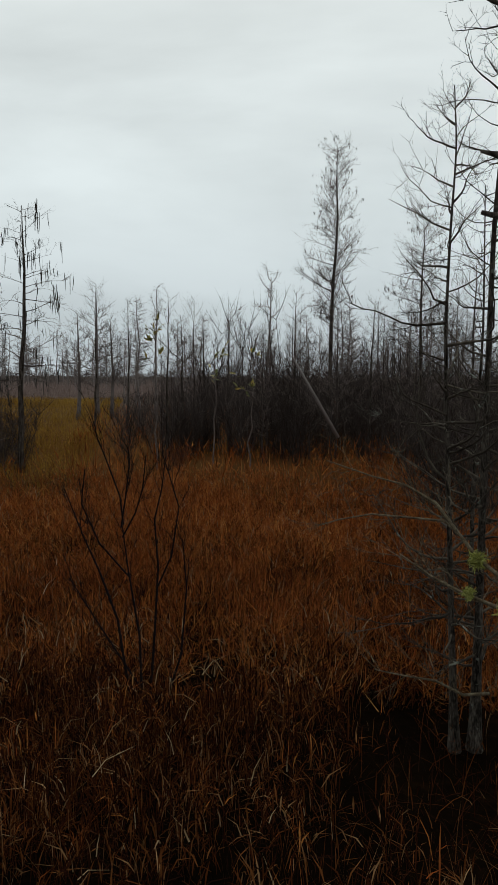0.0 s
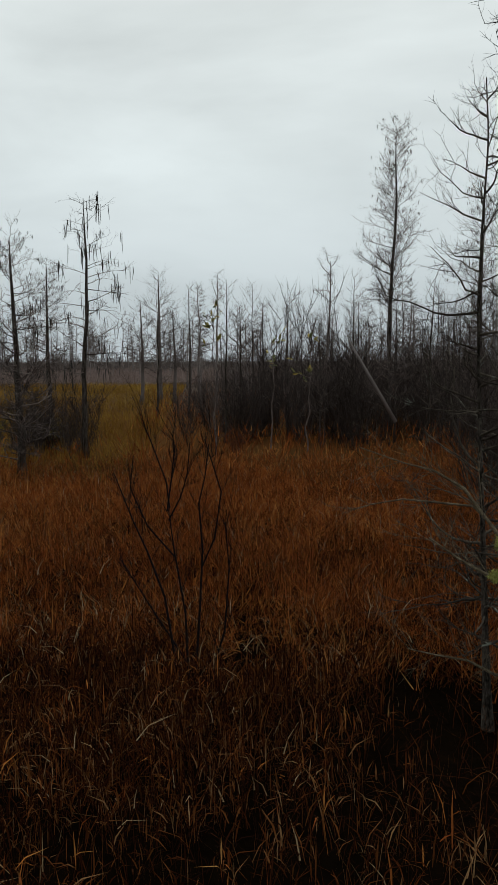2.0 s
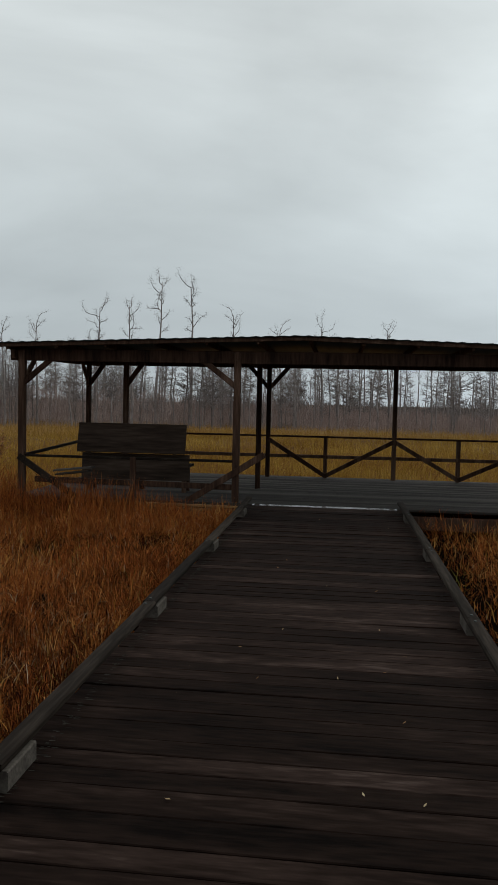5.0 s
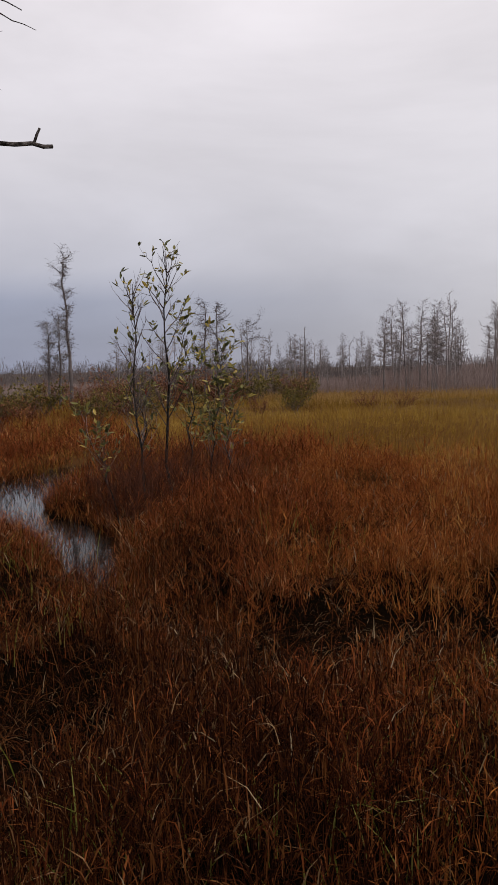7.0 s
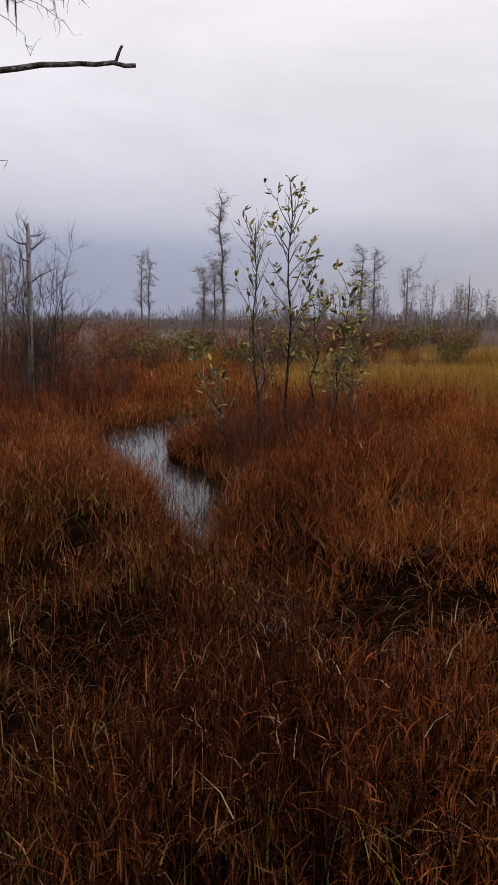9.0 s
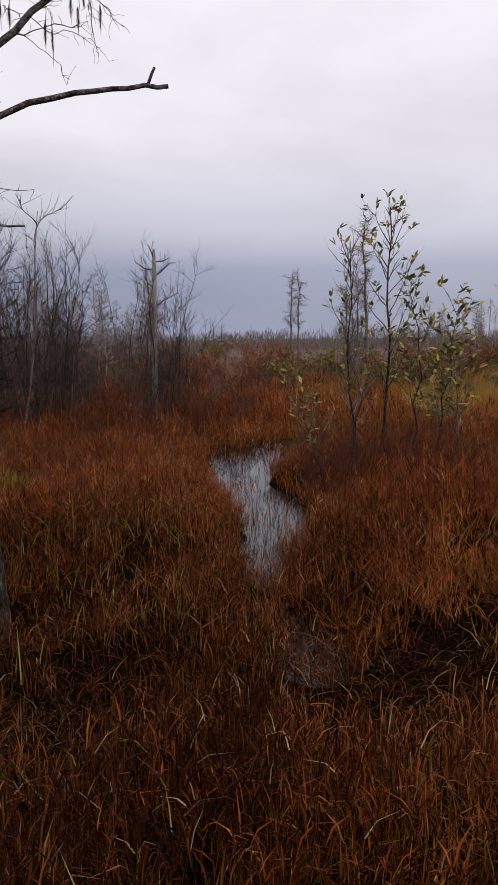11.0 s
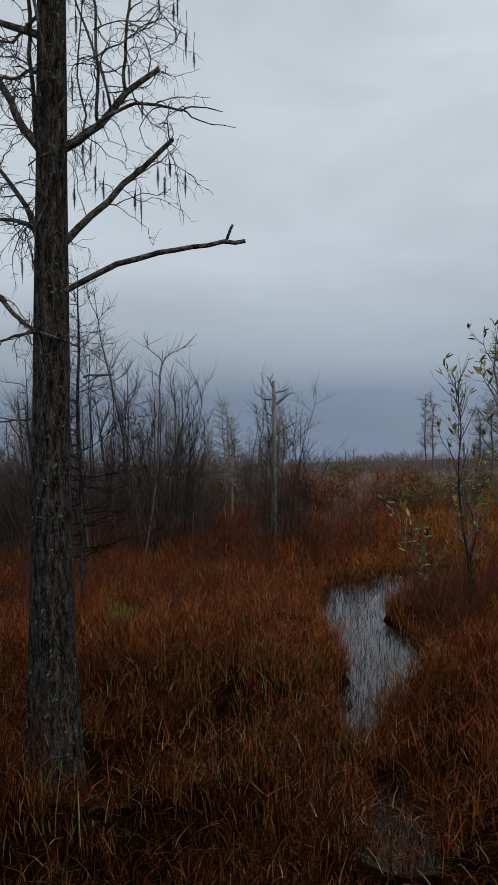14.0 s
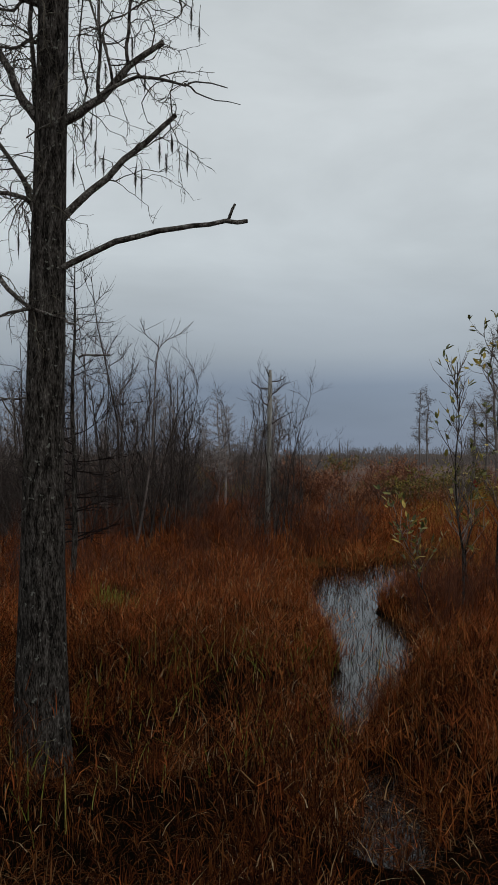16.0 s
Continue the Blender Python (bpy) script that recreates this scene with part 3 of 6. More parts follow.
def leaf_bunches(ends, seed, size, per=6, flat=0.5, share=1.0):
    """Folded pointed leaves round twig ends."""
    rng = random.Random(seed)
    m = Mass()
    for p, d in ends:
        if rng.random() > share:
            continue
        d = np.array(d) / (np.linalg.norm(d) + 1e-9)
        for _ in range(rng.randint(max(1, per - 2), per + 1)):
            t = d * rng.uniform(0.2, 1.0) + np.array([rng.gauss(0, flat), rng.gauss(0, flat), rng.gauss(0.15, flat * 0.7)])
            t /= np.linalg.norm(t)
            s = np.cross(t, [rng.gauss(0, 0.5), rng.gauss(0, 0.5), 1.0])
            s /= np.linalg.norm(s) + 1e-9
            nrm = np.cross(s, t)
            ln, w = size * rng.uniform(0.6, 1.15), size * 0.17 * rng.uniform(0.8, 1.2)
            o = np.array(p) - d * rng.uniform(0, 0.12)
            mid = o + t * ln * 0.5 - nrm * w * 0.35
            tip = o + t * ln - nrm * ln * rng.uniform(0, 0.15)
            m.add([o, o + t * ln * 0.35 + s * w, o + t * ln * 0.72 + s * w * 0.75, tip, o + t * ln * 0.72 - s * w * 0.75, o + t * ln * 0.35 - s * w, mid],
                  [(0, 1, 6), (1, 2, 6), (2, 3, 6), (3, 4, 6), (4, 5, 6), (5, 0, 6)])
    return m


def shrub(seed, h, stems, r0, spread=0.35, sub=6, sublen=0.45, k=3, depth=1, up=0.35, slivers=False):
    """Many-stemmed bare shrub; gives its stems as one mass and the twig ends."""
    rng = random.Random(seed)
    m, ends = Mass(), []
    for _ in range(stems):
        a = rng.uniform(0, 6.283)
        p = (rng.gauss(0, 0.12), rng.gauss(0, 0.12), 0)
        ln = h * rng.uniform(0.55, 1.05)
        q, d = curve_points(p, (math.cos(a) * spread, math.sin(a) * spread, 1), ln, 7, (0, 0, 0.25), rng, 0.07)
        r = r0 * rng.uniform(0.6, 1.1)
        if slivers:
            m.ribbon(q, [r * (1 - i / 7.5) for i in range(7)], rng)
        else:
            m.tube(q, [r * (1 - i / 7.5) for i in range(7)], k + 1)
        ends.append((q[-1], q[-1] - q[-2]))
        if slivers:
            for _k in range(sub // 2):
                f = rng.randint(1, 5)
                s, _d = curve_points(q[f], (rng.gauss(0, 0.6), rng.gauss(0, 0.6), 0.8), sublen * rng.uniform(0.5, 1.3), 3, (0, 0, up), rng, 0.1)
                m.ribbon(s, [r * 0.55, r * 0.4, r * 0.2], rng)
                twigs(m, s, r * 0.4, rng, 9, sublen * 0.5, 3, up, 0.55, slivers=True)
            twigs(m, q, r * 0.45, rng, sub * 2, sublen * 0.7, k, up, 0.5, slivers=True)
        else:
            twigs(m, q, r * 0.6, rng, sub, sublen, k, up, 0.5, depth, ends)
    return m, ends


def tree_thing(name, label, m, trunk, limbs, bark, twig, group="", moss=None, category="tree"):
    ob = thing(name, label, category, m, group)
    part("trunk", trunk, bark, ob)
    part("crown", limbs, twig, ob)
    if moss is not None and moss.n:
        tagged(part("hanging_moss", moss, MOSS, ob, "drooping grey-brown moss strands"), kind="stuff")
    return ob


def scaled(x, y, z, s, turn, sz=None):
    return pose(x, y, z, 0, 0, turn) @ Matrix.Diagonal((s, s, sz or s, 1))


# ---- boardwalk and shelter ----
def timber(name, p0, p1, w, h, mat, parent, label="", c=0.006, up=(0, 0, 1)):
    m = Mass()
    m.beam(p0, p1, w, h, c, up)
    return part(name, m, mat, parent, label, smooth=False)


def make_boardwalk():
    walkway = thing("boardwalk", "weathered dark wet plank boardwalk with low timber kerbs", "boardwalk", BW, kind="structure")
    rng = random.Random(4)
    a = -9.8
    while a < 11.0:
        w = rng.choice((0.138, 0.138, 0.143, 0.185))
        lo, hi = -1.05 + rng.gauss(0, 0.02), 1.28 + rng.gauss(0, 0.025)
        timber("plank", (a + w / 2, lo, DECK - 0.019 + rng.gauss(0, 0.002)), (a + w / 2 + rng.gauss(0, 0.004), hi, DECK - 0.019 + rng.gauss(0, 0.002)), w, 0.038, DECKWOOD, walkway, c=0.004)
        a += w + rng.uniform(0.004, 0.009)
    for l in (-0.6, 0.2, 1.0):
        timber("joist", (-9.8, l, DECK - 0.12), (11.0, l, DECK - 0.12), 0.05, 0.16, DECKWOOD, walkway)
    for l in (-1.0, 1.225):
        for k in range(9):
            a0 = -9.784 + 2.447 * k
            a1 = min(a0 + 2.44, 11.0)
            if a0 >= 11:
                break
            rail = timber("kerb_rail", (a0, l, DECK + 0.109), (a1, l + rng.gauss(0, 0.008), DECK + 0.109), 0.09, 0.042, KERBWOOD, walkway, "weathered kerb timber", c=0.01)
            timber("kerb_block", (a0 + 0.02, l - 0.012, DECK + 0.044), (a0 + 0.3, l - 0.012, DECK + 0.044), 0.1, 0.086, BLOCKWOOD, walkway, "pale sawn spacer block")
            if a0 > -0.5:
                m = Mass()
                for e in (0.06, 2.36):
                    m.tube([(a0 + e, l, DECK + 0.130), (a0 + e, l, DECK + 0.135)], [0.012, 0.010], 8, cap=True)
                part("bolt", m, ROOFMETAL, rail, "dark bolt heads")
    for a0 in (-8.8, -6.4, -4, -1.6, 0.8, 3.2, 5.6, 8.0, 10.4):
        for l in (-0.7, 1.1):
            timber("pile", (a0, l, -0.6), (a0, l, DECK - 0.2), 0.1, 0.1, DECKWOOD, walkway)


def make_shelter():
    s = thing("shelter", "open dark timber shelter with a low metal roof beside the boardwalk", "shelter", BW)
    rng = random.Random(8)
    f, mid, b = 11.29, 13.3, 15.6
    # platform
    a = 11.2
    while a < 15.8:
        w = 0.14
        timber("deck_plank", (a + w / 2, -4.0, DECK - 0.019), (a + w / 2, 5.0, DECK - 0.019), w, 0.038, GREYDECK, s, c=0.004)
        a += w + 0.006
    for k, (z, l1) in enumerate(((0.44, 3.9), (0.385, 3.75), (0.33, 3.95), (0.275, 3.7), (0.22, 3.8))):
        timber("step_board", (11.17 - 0.012 * k, 1.35, z), (11.17 - 0.012 * k + rng.gauss(0, 0.006), l1, z + rng.gauss(0, 0.006)), 0.04, 0.04, TANWOOD, s, "tan weathered step board")
    timber("edge_joist", (11.19, 3.9, 0.36), (11.19, 4.85, 0.36), 0.05, 0.2, POSTWOOD, s)
    for k, a0 in enumerate((11.045, 11.105, 11.16)):
        timber("threshold_board", (a0, -0.95, DECK - 0.012), (a0, 1.2, DECK - 0.012), 0.045, 0.03, WETWOOD, s, "wet shining threshold board", c=0.004)
    timber("edge_joist", (11.19, -3.95, 0.3), (11.19, 1.3, 0.3), 0.05, 0.2, POSTWOOD, s)
    posts = [(f, 4.92), (f, 1.49), (f, -4.12), (mid, 1.36), (b, 1.4), (14.6, 4.95), (13.2, 3.78), (b, -4.12), (b, -1.2), (mid, -4.12)]
    for pa, pl in posts:
        z1 = 2.78 + 0.018 * (pa - f)
        timber("post", (pa, pl, -0.3), (pa, pl, z1), 0.105 if pa < 12 else 0.09, 0.105 if pa < 12 else 0.09, POSTWOOD, s, c=0.012)
    timber("beam", (f, -4.3, 2.72), (f, 5.1, 2.72), 0.06, 0.19, POSTWOOD, s)
    timber("beam", (b, -4.3, 2.825), (b, 5.1, 2.825), 0.06, 0.11, POSTWOOD, s)
    for pl in (4.95, 1.4, -4.12):
        timber("side_beam", (f - 0.1, pl + 0.08, 2.73), (b + 0.1, pl + 0.08, 2.81), 0.05, 0.13, POSTWOOD, s)
    # knee braces
    for (pa, pl, da, dl) in ((f, 4.92, 0, -0.5), (f, 1.49, 0, 0.55), (f, -4.12, 0, 0.5), (f, 4.92, 0.5, 0), (14.6, 4.95, 0, -0.32), (14.6, 4.95, -0.4, 0), (13.2, 3.78, 0, -0.32),
                             (b, 1.4, 0, -0.4), (b, 1.4, 0, 0.4), (f, -4.12, 0.5, 0)):
        timber("brace", (pa, pl, 2.26 + 0.018 * (pa - f)), (pa + da, pl + dl, 2.68 + 0.025 * (pa - f)), 0.045, 0.085, POSTWOOD, s)
    # low gable roof: ridge over the walk
    ridge, rz, ez = 0.5, 3.04, 2.88

    def roof_z(l):
        return rz - (rz - ez) * abs(l - ridge) / 5.0
    for k in range(13):
        l = -4.3 + k * 0.78
        timber("rafter", (f - 0.25, l, roof_z(l) - 0.06), (b + 0.3, l, roof_z(l) - 0.06), 0.045, 0.09, POSTWOOD, s)
    m = Mass()
    n = 140
    ls = np.linspace(-4.48, 5.36, n)
    top = [(a0, l, roof_z(l) + 0.006 * math.cos(l / 0.1 * math.pi)) for a0 in (f - 0.32, b + 0.35) for l in ls]
    low = [(p[0], p[1], p[2] - 0.012) for p in top]
    F = [(i, i + 1, n + i + 1, n + i) for i in range(n - 1)] + [(2 * n + i + 1, 2 * n + i, 3 * n + i, 3 * n + i + 1) for i in range(n - 1)]
    F += [(i + 1, i, 2 * n + i, 2 * n + i + 1) for i in range(n - 1)] + [(n + i, n + i + 1, 3 * n + i + 1, 3 * n + i) for i in range(n - 1)]
    m.add(top + low, F)
    part("roof_sheet", m, ROOFMETAL, s, "dark green corrugated metal roof")
    for l0, l1 in ((-4.46, ridge), (ridge, 5.34)):
        timber("fascia", (f - 0.28, l0, roof_z(l0) - 0.045), (f - 0.28, l1, roof_z(l1) - 0.045), 0.02, 0.06, POSTWOOD, s)
    # rails
    for z, h in ((1.36, 0.04), (0.95, 0.07)):
        timber("rail", (b, -4.12, z), (b, 4.2, z), 0.04, h, POSTWOOD, s)
    for l in (3.4, 0.2, -1.2, -2.5):
        timber("rail_post", (b + 0.05, l, DECK), (b + 0.05, l, 1.36), 0.08, 0.08, POSTWOOD, s)
    for l0, l1 in ((1.4, 0.2), (-1.2, 0.2), (-1.2, -2.5), (-4.12, -2.5)):
        timber("rail_brace", (b - 0.04, l0, 1.3), (b - 0.04, l1, 0.55), 0.04, 0.085, POSTWOOD, s)
    timber("front_rail", (f, 4.92, 1.13), (f, 1.49, 1.13), 0.04, 0.04, KERBWOOD, s)
    timber("front_rail", (f, 4.7, 0.76), (f, 1.49, 0.73), 0.05, 0.09, POSTWOOD, s)
    timber("front_baluster", (f - 0.04, 3.1, 0.4), (f - 0.04, 3.1, 1.15), 0.09, 0.05, POSTWOOD, s)
    timber("front_brace", (f - 0.06, 4.95, 1.12), (f - 0.06, 3.9, 0.42), 0.04, 0.1, KERBWOOD, s)
    timber("front_brace", (f - 0.06, 2.35, 0.42), (f - 0.06, 1.05, 1.25), 0.04, 0.1, POSTWOOD, s)
    timber("side_rail", (f, 4.9, 1.13), (14.6, 4.9, 1.25), 0.04, 0.05, KERBWOOD, s)
    timber("side_rail", (f, -4.12, 1.25), (b, -4.12, 1.3), 0.04, 0.06, KERBWOOD, s)
    timber("side_rail", (f, -4.12, 0.85), (b, -4.12, 0.9), 0.04, 0.09, KERBWOOD, s)
    timber("side_brace", (f + 0.1, -3.9, 0.6), (13.2, -3.9, 1.2), 0.04, 0.08, KERBWOOD, s)
    for pa in (12.3,):
        timber("rail_post", (pa, -4.12, DECK), (pa, -4.12, 1.25), 0.08, 0.08, POSTWOOD, s)
    # the big bench with its leaning back, standing on the platform
    bench = thing("bench", "broad dark plywood bench with a leaning back in the shelter", "bench", BW)
    timber("backrest", (12.15, 4.3, 1.4), (12.15, 2.45, 1.4), 0.03, 0.5, PANELWOOD, bench, "dark weathered plywood back", up=(0.25, 0, 1))
    timber("seat_back", (12.22, 4.25, 0.92), (12.22, 2.4, 0.92), 0.03, 0.44, PANELWOOD, bench, up=(0.1, 0, 1))
    timber("seat", (12.45, 4.25, 0.95), (12.45, 2.4, 0.95), 0.42, 0.04, KERBWOOD, bench)
    for l in (4.15, 3.3, 2.5):
        timber("leg", (12.3, l, DECK), (12.3, l, 0.94), 0.07, 0.07, POSTWOOD, bench)
        timber("leg", (12.6, l, DECK), (12.6, l, 0.94), 0.07, 0.07, POSTWOOD, bench)
    low = thing("loose_boards", "pale loose weathered boards lying against the railing", "boards", BW)
    timber("board", (11.75, 4.55, 0.86), (11.75, 3.9, 0.93), 0.2, 0.03, GREYDECK, low)
    timber("board", (11.72, 4.5, 0.80), (11.72, 3.95, 0.87), 0.2, 0.03, GREYDECK, low)


def make_debris():
    """A few fallen leaves on the planks."""
    rng = random.Random(14)
    m = Mass()
    for _ in range(26):
        a, l, t = rng.uniform(1.5, 11.0), rng.uniform(-0.9, 1.15), rng.uniform(0, 6.28)
        s, z = rng.uniform(0.009, 0.02), DECK + 0.006
        c, d = math.cos(t) * s, math.sin(t) * s
        m.add([(a - c, l - d, z), (a + d * 0.4, l - c * 0.4, z + 0.004), (a + c, l + d, z + 0.008), (a - d * 0.4, l + c * 0.4, z + 0.003)], [(0, 1, 2, 3)])
    crust = Mass()
    for _ in range(700):
        a = rng.uniform(0.4, 11.0)
        l = 1.18 - abs(rng.gauss(0, 0.022)) if rng.random() < 0.8 else -0.95 + abs(rng.gauss(0, 0.022))
        ln, w, z = rng.uniform(0.012, 0.05), rng.uniform(0.0015, 0.004), DECK + 0.005
        crust.add([(a - w, l + ln / 2, z), (a + w, l + ln / 2, z), (a + w * 0.8, l, z + 0.001), (a + w * 0.2, l - ln / 2, z), (a - w * 0.7, l - ln * 0.1, z)], [(0, 1, 2, 3, 4)])
    solid("pale_crust", crust, CRUST, "pale dried crust on the plank ends under the kerb", "crust", "stuff").matrix_world = BW
    ob = solid("fallen_leaves", m, STRAW, "few pale dead leaves lying on the wet planks", "leaves", "stuff")
    ob.matrix_world = BW


make_boardwalk()
make_debris()
make_shelter()


# ---- near trees on the right-hand side of the walk ----
def make_dead_trunk():
    """Standing dead trunk, bark half gone, two broken stubs."""
    ob = thing("dead_tree", "dead grey-brown cypress trunk with peeled strip and broken stubs", "tree", pose(1.40, 2.71, -0.03))
    rng = random.Random(3)
    zs = np.concatenate([np.linspace(-0.2, 3.6, 230), np.linspace(3.62, 6.5, 60)])
    k = 110

    def girth(z):
        r = 0.047 + 0.026 * max(0, (3.6 - z) / 3.6) + 0.045 * math.exp(-max(z, 0) * 3.0)
        if z > 3.6:
            r = 0.047 - 0.010 * (z - 3.6)
        return r + 0.012 * math.exp(-((z - 2.98) / 0.12) ** 2) + 0.012 * math.exp(-((z - 2.68) / 0.14) ** 2)

    def layer(a, z):
        """0 bark, 1 tan sapwood laid bare, 2 brown wood where the bark fell long ago; edges ragged along the grain."""
        rag = 0.10 * noise.noise((a * 9, 3.1, z * 1.3)) + 0.05 * noise.noise((a * 25, 7.7, z * 4.0))
        low, high = 1.70 + 2.2 * rag, 2.62 + 2.6 * rag
        wide = 0.36 + 0.06 * math.sin(z * 7)
        if low < z < high and abs(a + 1.72 - 0.05 * math.sin(z * 3) + 0.4 * rag) < wide:
            return 1
        if z < 2.25 + 3 * rag and -3.0 + rag < a < (-2.04 if z > 1.6 else -1.3) + 0.05 * math.sin(z * 5 - 1.9) + 0.5 * rag:
            return 2
        return 0

    # open cracks down the trunk: angle, foot, head, width, depth
    cracks = [(-1.93, 1.18, 1.80, 0.09, 0.03), (-1.62, 0.5, 1.35, 0.10, 0.034), (-1.42, 1.2, 2.5, 0.07, 0.02), (-2.05, 1.6, 2.5, 0.06, 0.02), (-1.72, 2.9, 3.25, 0.2, 0.018), (-1.8, 3.3, 3.7, 0.14, 0.016), (-1.35, 0.3, 1.9, 0.06, 0.016),
              (-1.8, 0.2, 0.9, 0.05, 0.02), (-2.6, 0.2, 2.4, 0.04, 0.012), (-1.75, 3.9, 4.3, 0.16, 0.014)]
    V, kind = [], []
    for z in zs:
        r = girth(z)
        cx, cy = -0.056 * z, 0.024 * z
        for j in range(k):
            a = j * 2 * math.pi / k - math.pi
            ca, sa = math.cos(a), math.sin(a)
            what = layer(a, z)
            rough = (0.10 * abs(noise.noise((ca * 9, sa * 9, z * 1.6))) + 0.07 * noise.noise((ca * 22, sa * 22, z * 3.0))) * (1.0 if what == 0 else 0.25)
            rr = r * (1 + 0.09 * math.sin(5 * a + 0.5 * z) + 0.06 * noise.noise((ca * 2.2, sa * 2.2, z * 0.8)) + rough) - (0.0, 0.009, 0.006)[what]
            for at, z0, z1, wide, deep in cracks:
                if z0 < z < z1:
                    off = a - at - 0.05 * math.sin(z * 5 + at)
                    rr -= deep * math.exp(-(off / wide * 1.6) ** 2) * min(1, (z - z0) / 0.1, (z1 - z) / 0.1)
            V.append((cx + rr * ca, cy + rr * sa, z))
            kind.append(what)
    for what, name, mat, label in ((0, "trunk", DEAD_BARK, ""), (1, "peeled_strip", PEELED, "tan bare wood where the bark has gone"), (2, "bare_side", BAREWOOD, "smooth brown wood with the bark fallen off")):
        m = Mass()
        m.add(V, [(i * k + j, i * k + (j + 1) % k, (i + 1) * k + (j + 1) % k, (i + 1) * k + j) for i in range(len(zs) - 1) for j in range(k) if kind[i * k + j] == what])
        me = m.mesh(name, mat)
        bm = bmesh.new()
        bm.from_mesh(me)
        bmesh.ops.delete(bm, geom=[v for v in bm.verts if not v.link_faces], context="VERTS")
        bm.to_mesh(me)
        bm.free()
        part(name, me, mat, ob, label)
    m = Mass()
    m.tube([(-0.18, 0.05, 2.57), (-0.25, 0.05, 2.60), (-0.31, 0.05, 2.615), (-0.39, 0.06, 2.635)], [0.024, 0.017, 0.013, 0.008], 8, cap=True)
    m.tube([(-0.2, 0.05, 2.81), (-0.26, 0.05, 2.815), (-0.33, 0.05, 2.825), (-0.40, 0.06, 2.84)], [0.028, 0.02, 0.014, 0.004], 8, cap=True)
    m.tube([(-0.2, 0.03, 2.58), (-0.245, 0.01, 2.66), (-0.24, 0.03, 2.75), (-0.26, 0.04, 2.81)], [0.012, 0.013, 0.013, 0.009], 7, cap=True)
    m.tube([(-0.22, 0.04, 2.86), (-0.255, 0.03, 2.91), (-0.25, 0.04, 2.94)], [0.03, 0.026, 0.012], 8, cap=True)
    part("broken_stub", m, DEAD_BARK, ob, "dark broken branch stubs")
    m = Mass()
    for z0, a, ln, up in ((3.1, 0.4, 0.9, 0.5), (2.55, 0.2, 0.8, 0.25), (3.5, -0.2, 0.7, 0.5), (2.3, 0.1, 1.0, 0.15), (1.9, 0.5, 0.9, 0.2), (1.4, 0.2, 0.8, 0.15), (3.3, 2.8, 0.4, 0.5)):
        p = (-0.056 * z0 + 0.05 * math.cos(a), 0.024 * z0 + 0.05 * math.sin(a), z0)
        q, _d = curve_points(p, (math.cos(a), math.sin(a), up), ln, 7, (0, 0, 0.2), rng, 0.12)
        m.tube(q, [0.010 * (1 - i / 7.6) for i in range(7)], 5)
        twigs(m, q, 0.006, rng, 8, 0.3, 3, 0.1, 0.5, 1)
    part("crown", m, TWIG, ob, "thin bare twigs")
    # pale lichened limbs reaching out low over the grass
    for path, r in ((((-0.06, 0.06, 1.13), (-0.07, 0.35, 1.18), (-0.12, 0.47, 1.23), (-0.18, 0.60, 1.28), (-0.24, 0.67, 1.37), (-0.29, 0.74, 1.42), (-0.44, 0.83, 1.42), (-0.59, 0.91, 1.42), (-0.74, 0.98, 1.38)), 0.012),
                    (((-0.07, 0.35, 1.10), (-0.15, 0.54, 1.10), (-0.25, 0.62, 1.13), (-0.36, 0.70, 1.18), (-0.48, 0.78, 1.26)), 0.012),
                    (((-0.11, 0.47, 1.05), (-0.09, 0.46, 0.97), (-0.09, 0.36, 0.86), (-0.07, 0.24, 0.80)), 0.010),
                    (((-0.25, 0.67, 1.38), (-0.33, 0.75, 1.50), (-0.45, 0.83, 1.57), (-0.59, 0.91, 1.60), (-0.79, 1.04, 1.66)), 0.009),
                    (((0.1, 1.2, 0.42), (-0.07, 1.09, 0.46), (-0.23, 1.03, 0.56), (-0.39, 1.02, 0.59), (-0.54, 1.0, 0.63)), 0.010)):
        P = np.array(path)
        m = Mass()
        m.tube(P, [r * (1 - 0.75 * i / (len(P) - 1)) for i in range(len(P))], 6)
        limb = part("low_limb", m, LICHEN_BARK, ob, "pale lichen-crusted limb")
        m = Mass()
        twigs(m, P, r * 0.36, rng, 10, 0.3, 3, 0.08, 0.4, 1)
        tagged(part("spray", m, LICHEN_BARK, limb), kind="stuff")
    for px, py, pz, s in ((-0.19, 0.58, 1.28, 0.045), (-0.11, 0.39, 1.11, 0.055), (-0.23, 0.56, 1.14, 0.03), (0.47, 1.2, 1.65, 0.05)):
        m = Mass()
        for _ in range(760):
            d = np.array([rng.gauss(0, 1), rng.gauss(0, 1), rng.gauss(-0.2, 0.8)])
            d /= np.linalg.norm(d)
            c = np.array([px, py, pz]) + np.array([rng.gauss(0, s * 0.3) for _k in range(3)])
            sd = np.cross(d, [rng.gauss(0, 1), 0.3, 1])
            sd *= 0.0011 / (np.linalg.norm(sd) + 1e-9)
            ln = s * rng.uniform(0.3, 0.8)
            mid = c + d * ln * 0.6 + np.array([rng.gauss(0, s * 0.12) for _k in range(3)])
            tip = mid + d * ln * 0.3 + np.array([rng.gauss(0, s * 0.22) for _k in range(3)])
            m.add([c + sd, c - sd, mid - sd, tip, mid + sd], [(0, 1, 2, 3, 4)])
        tagged(part("lichen_tuft", m, LICHEN, ob, "bright yellow-green beard lichen"), kind="stuff")


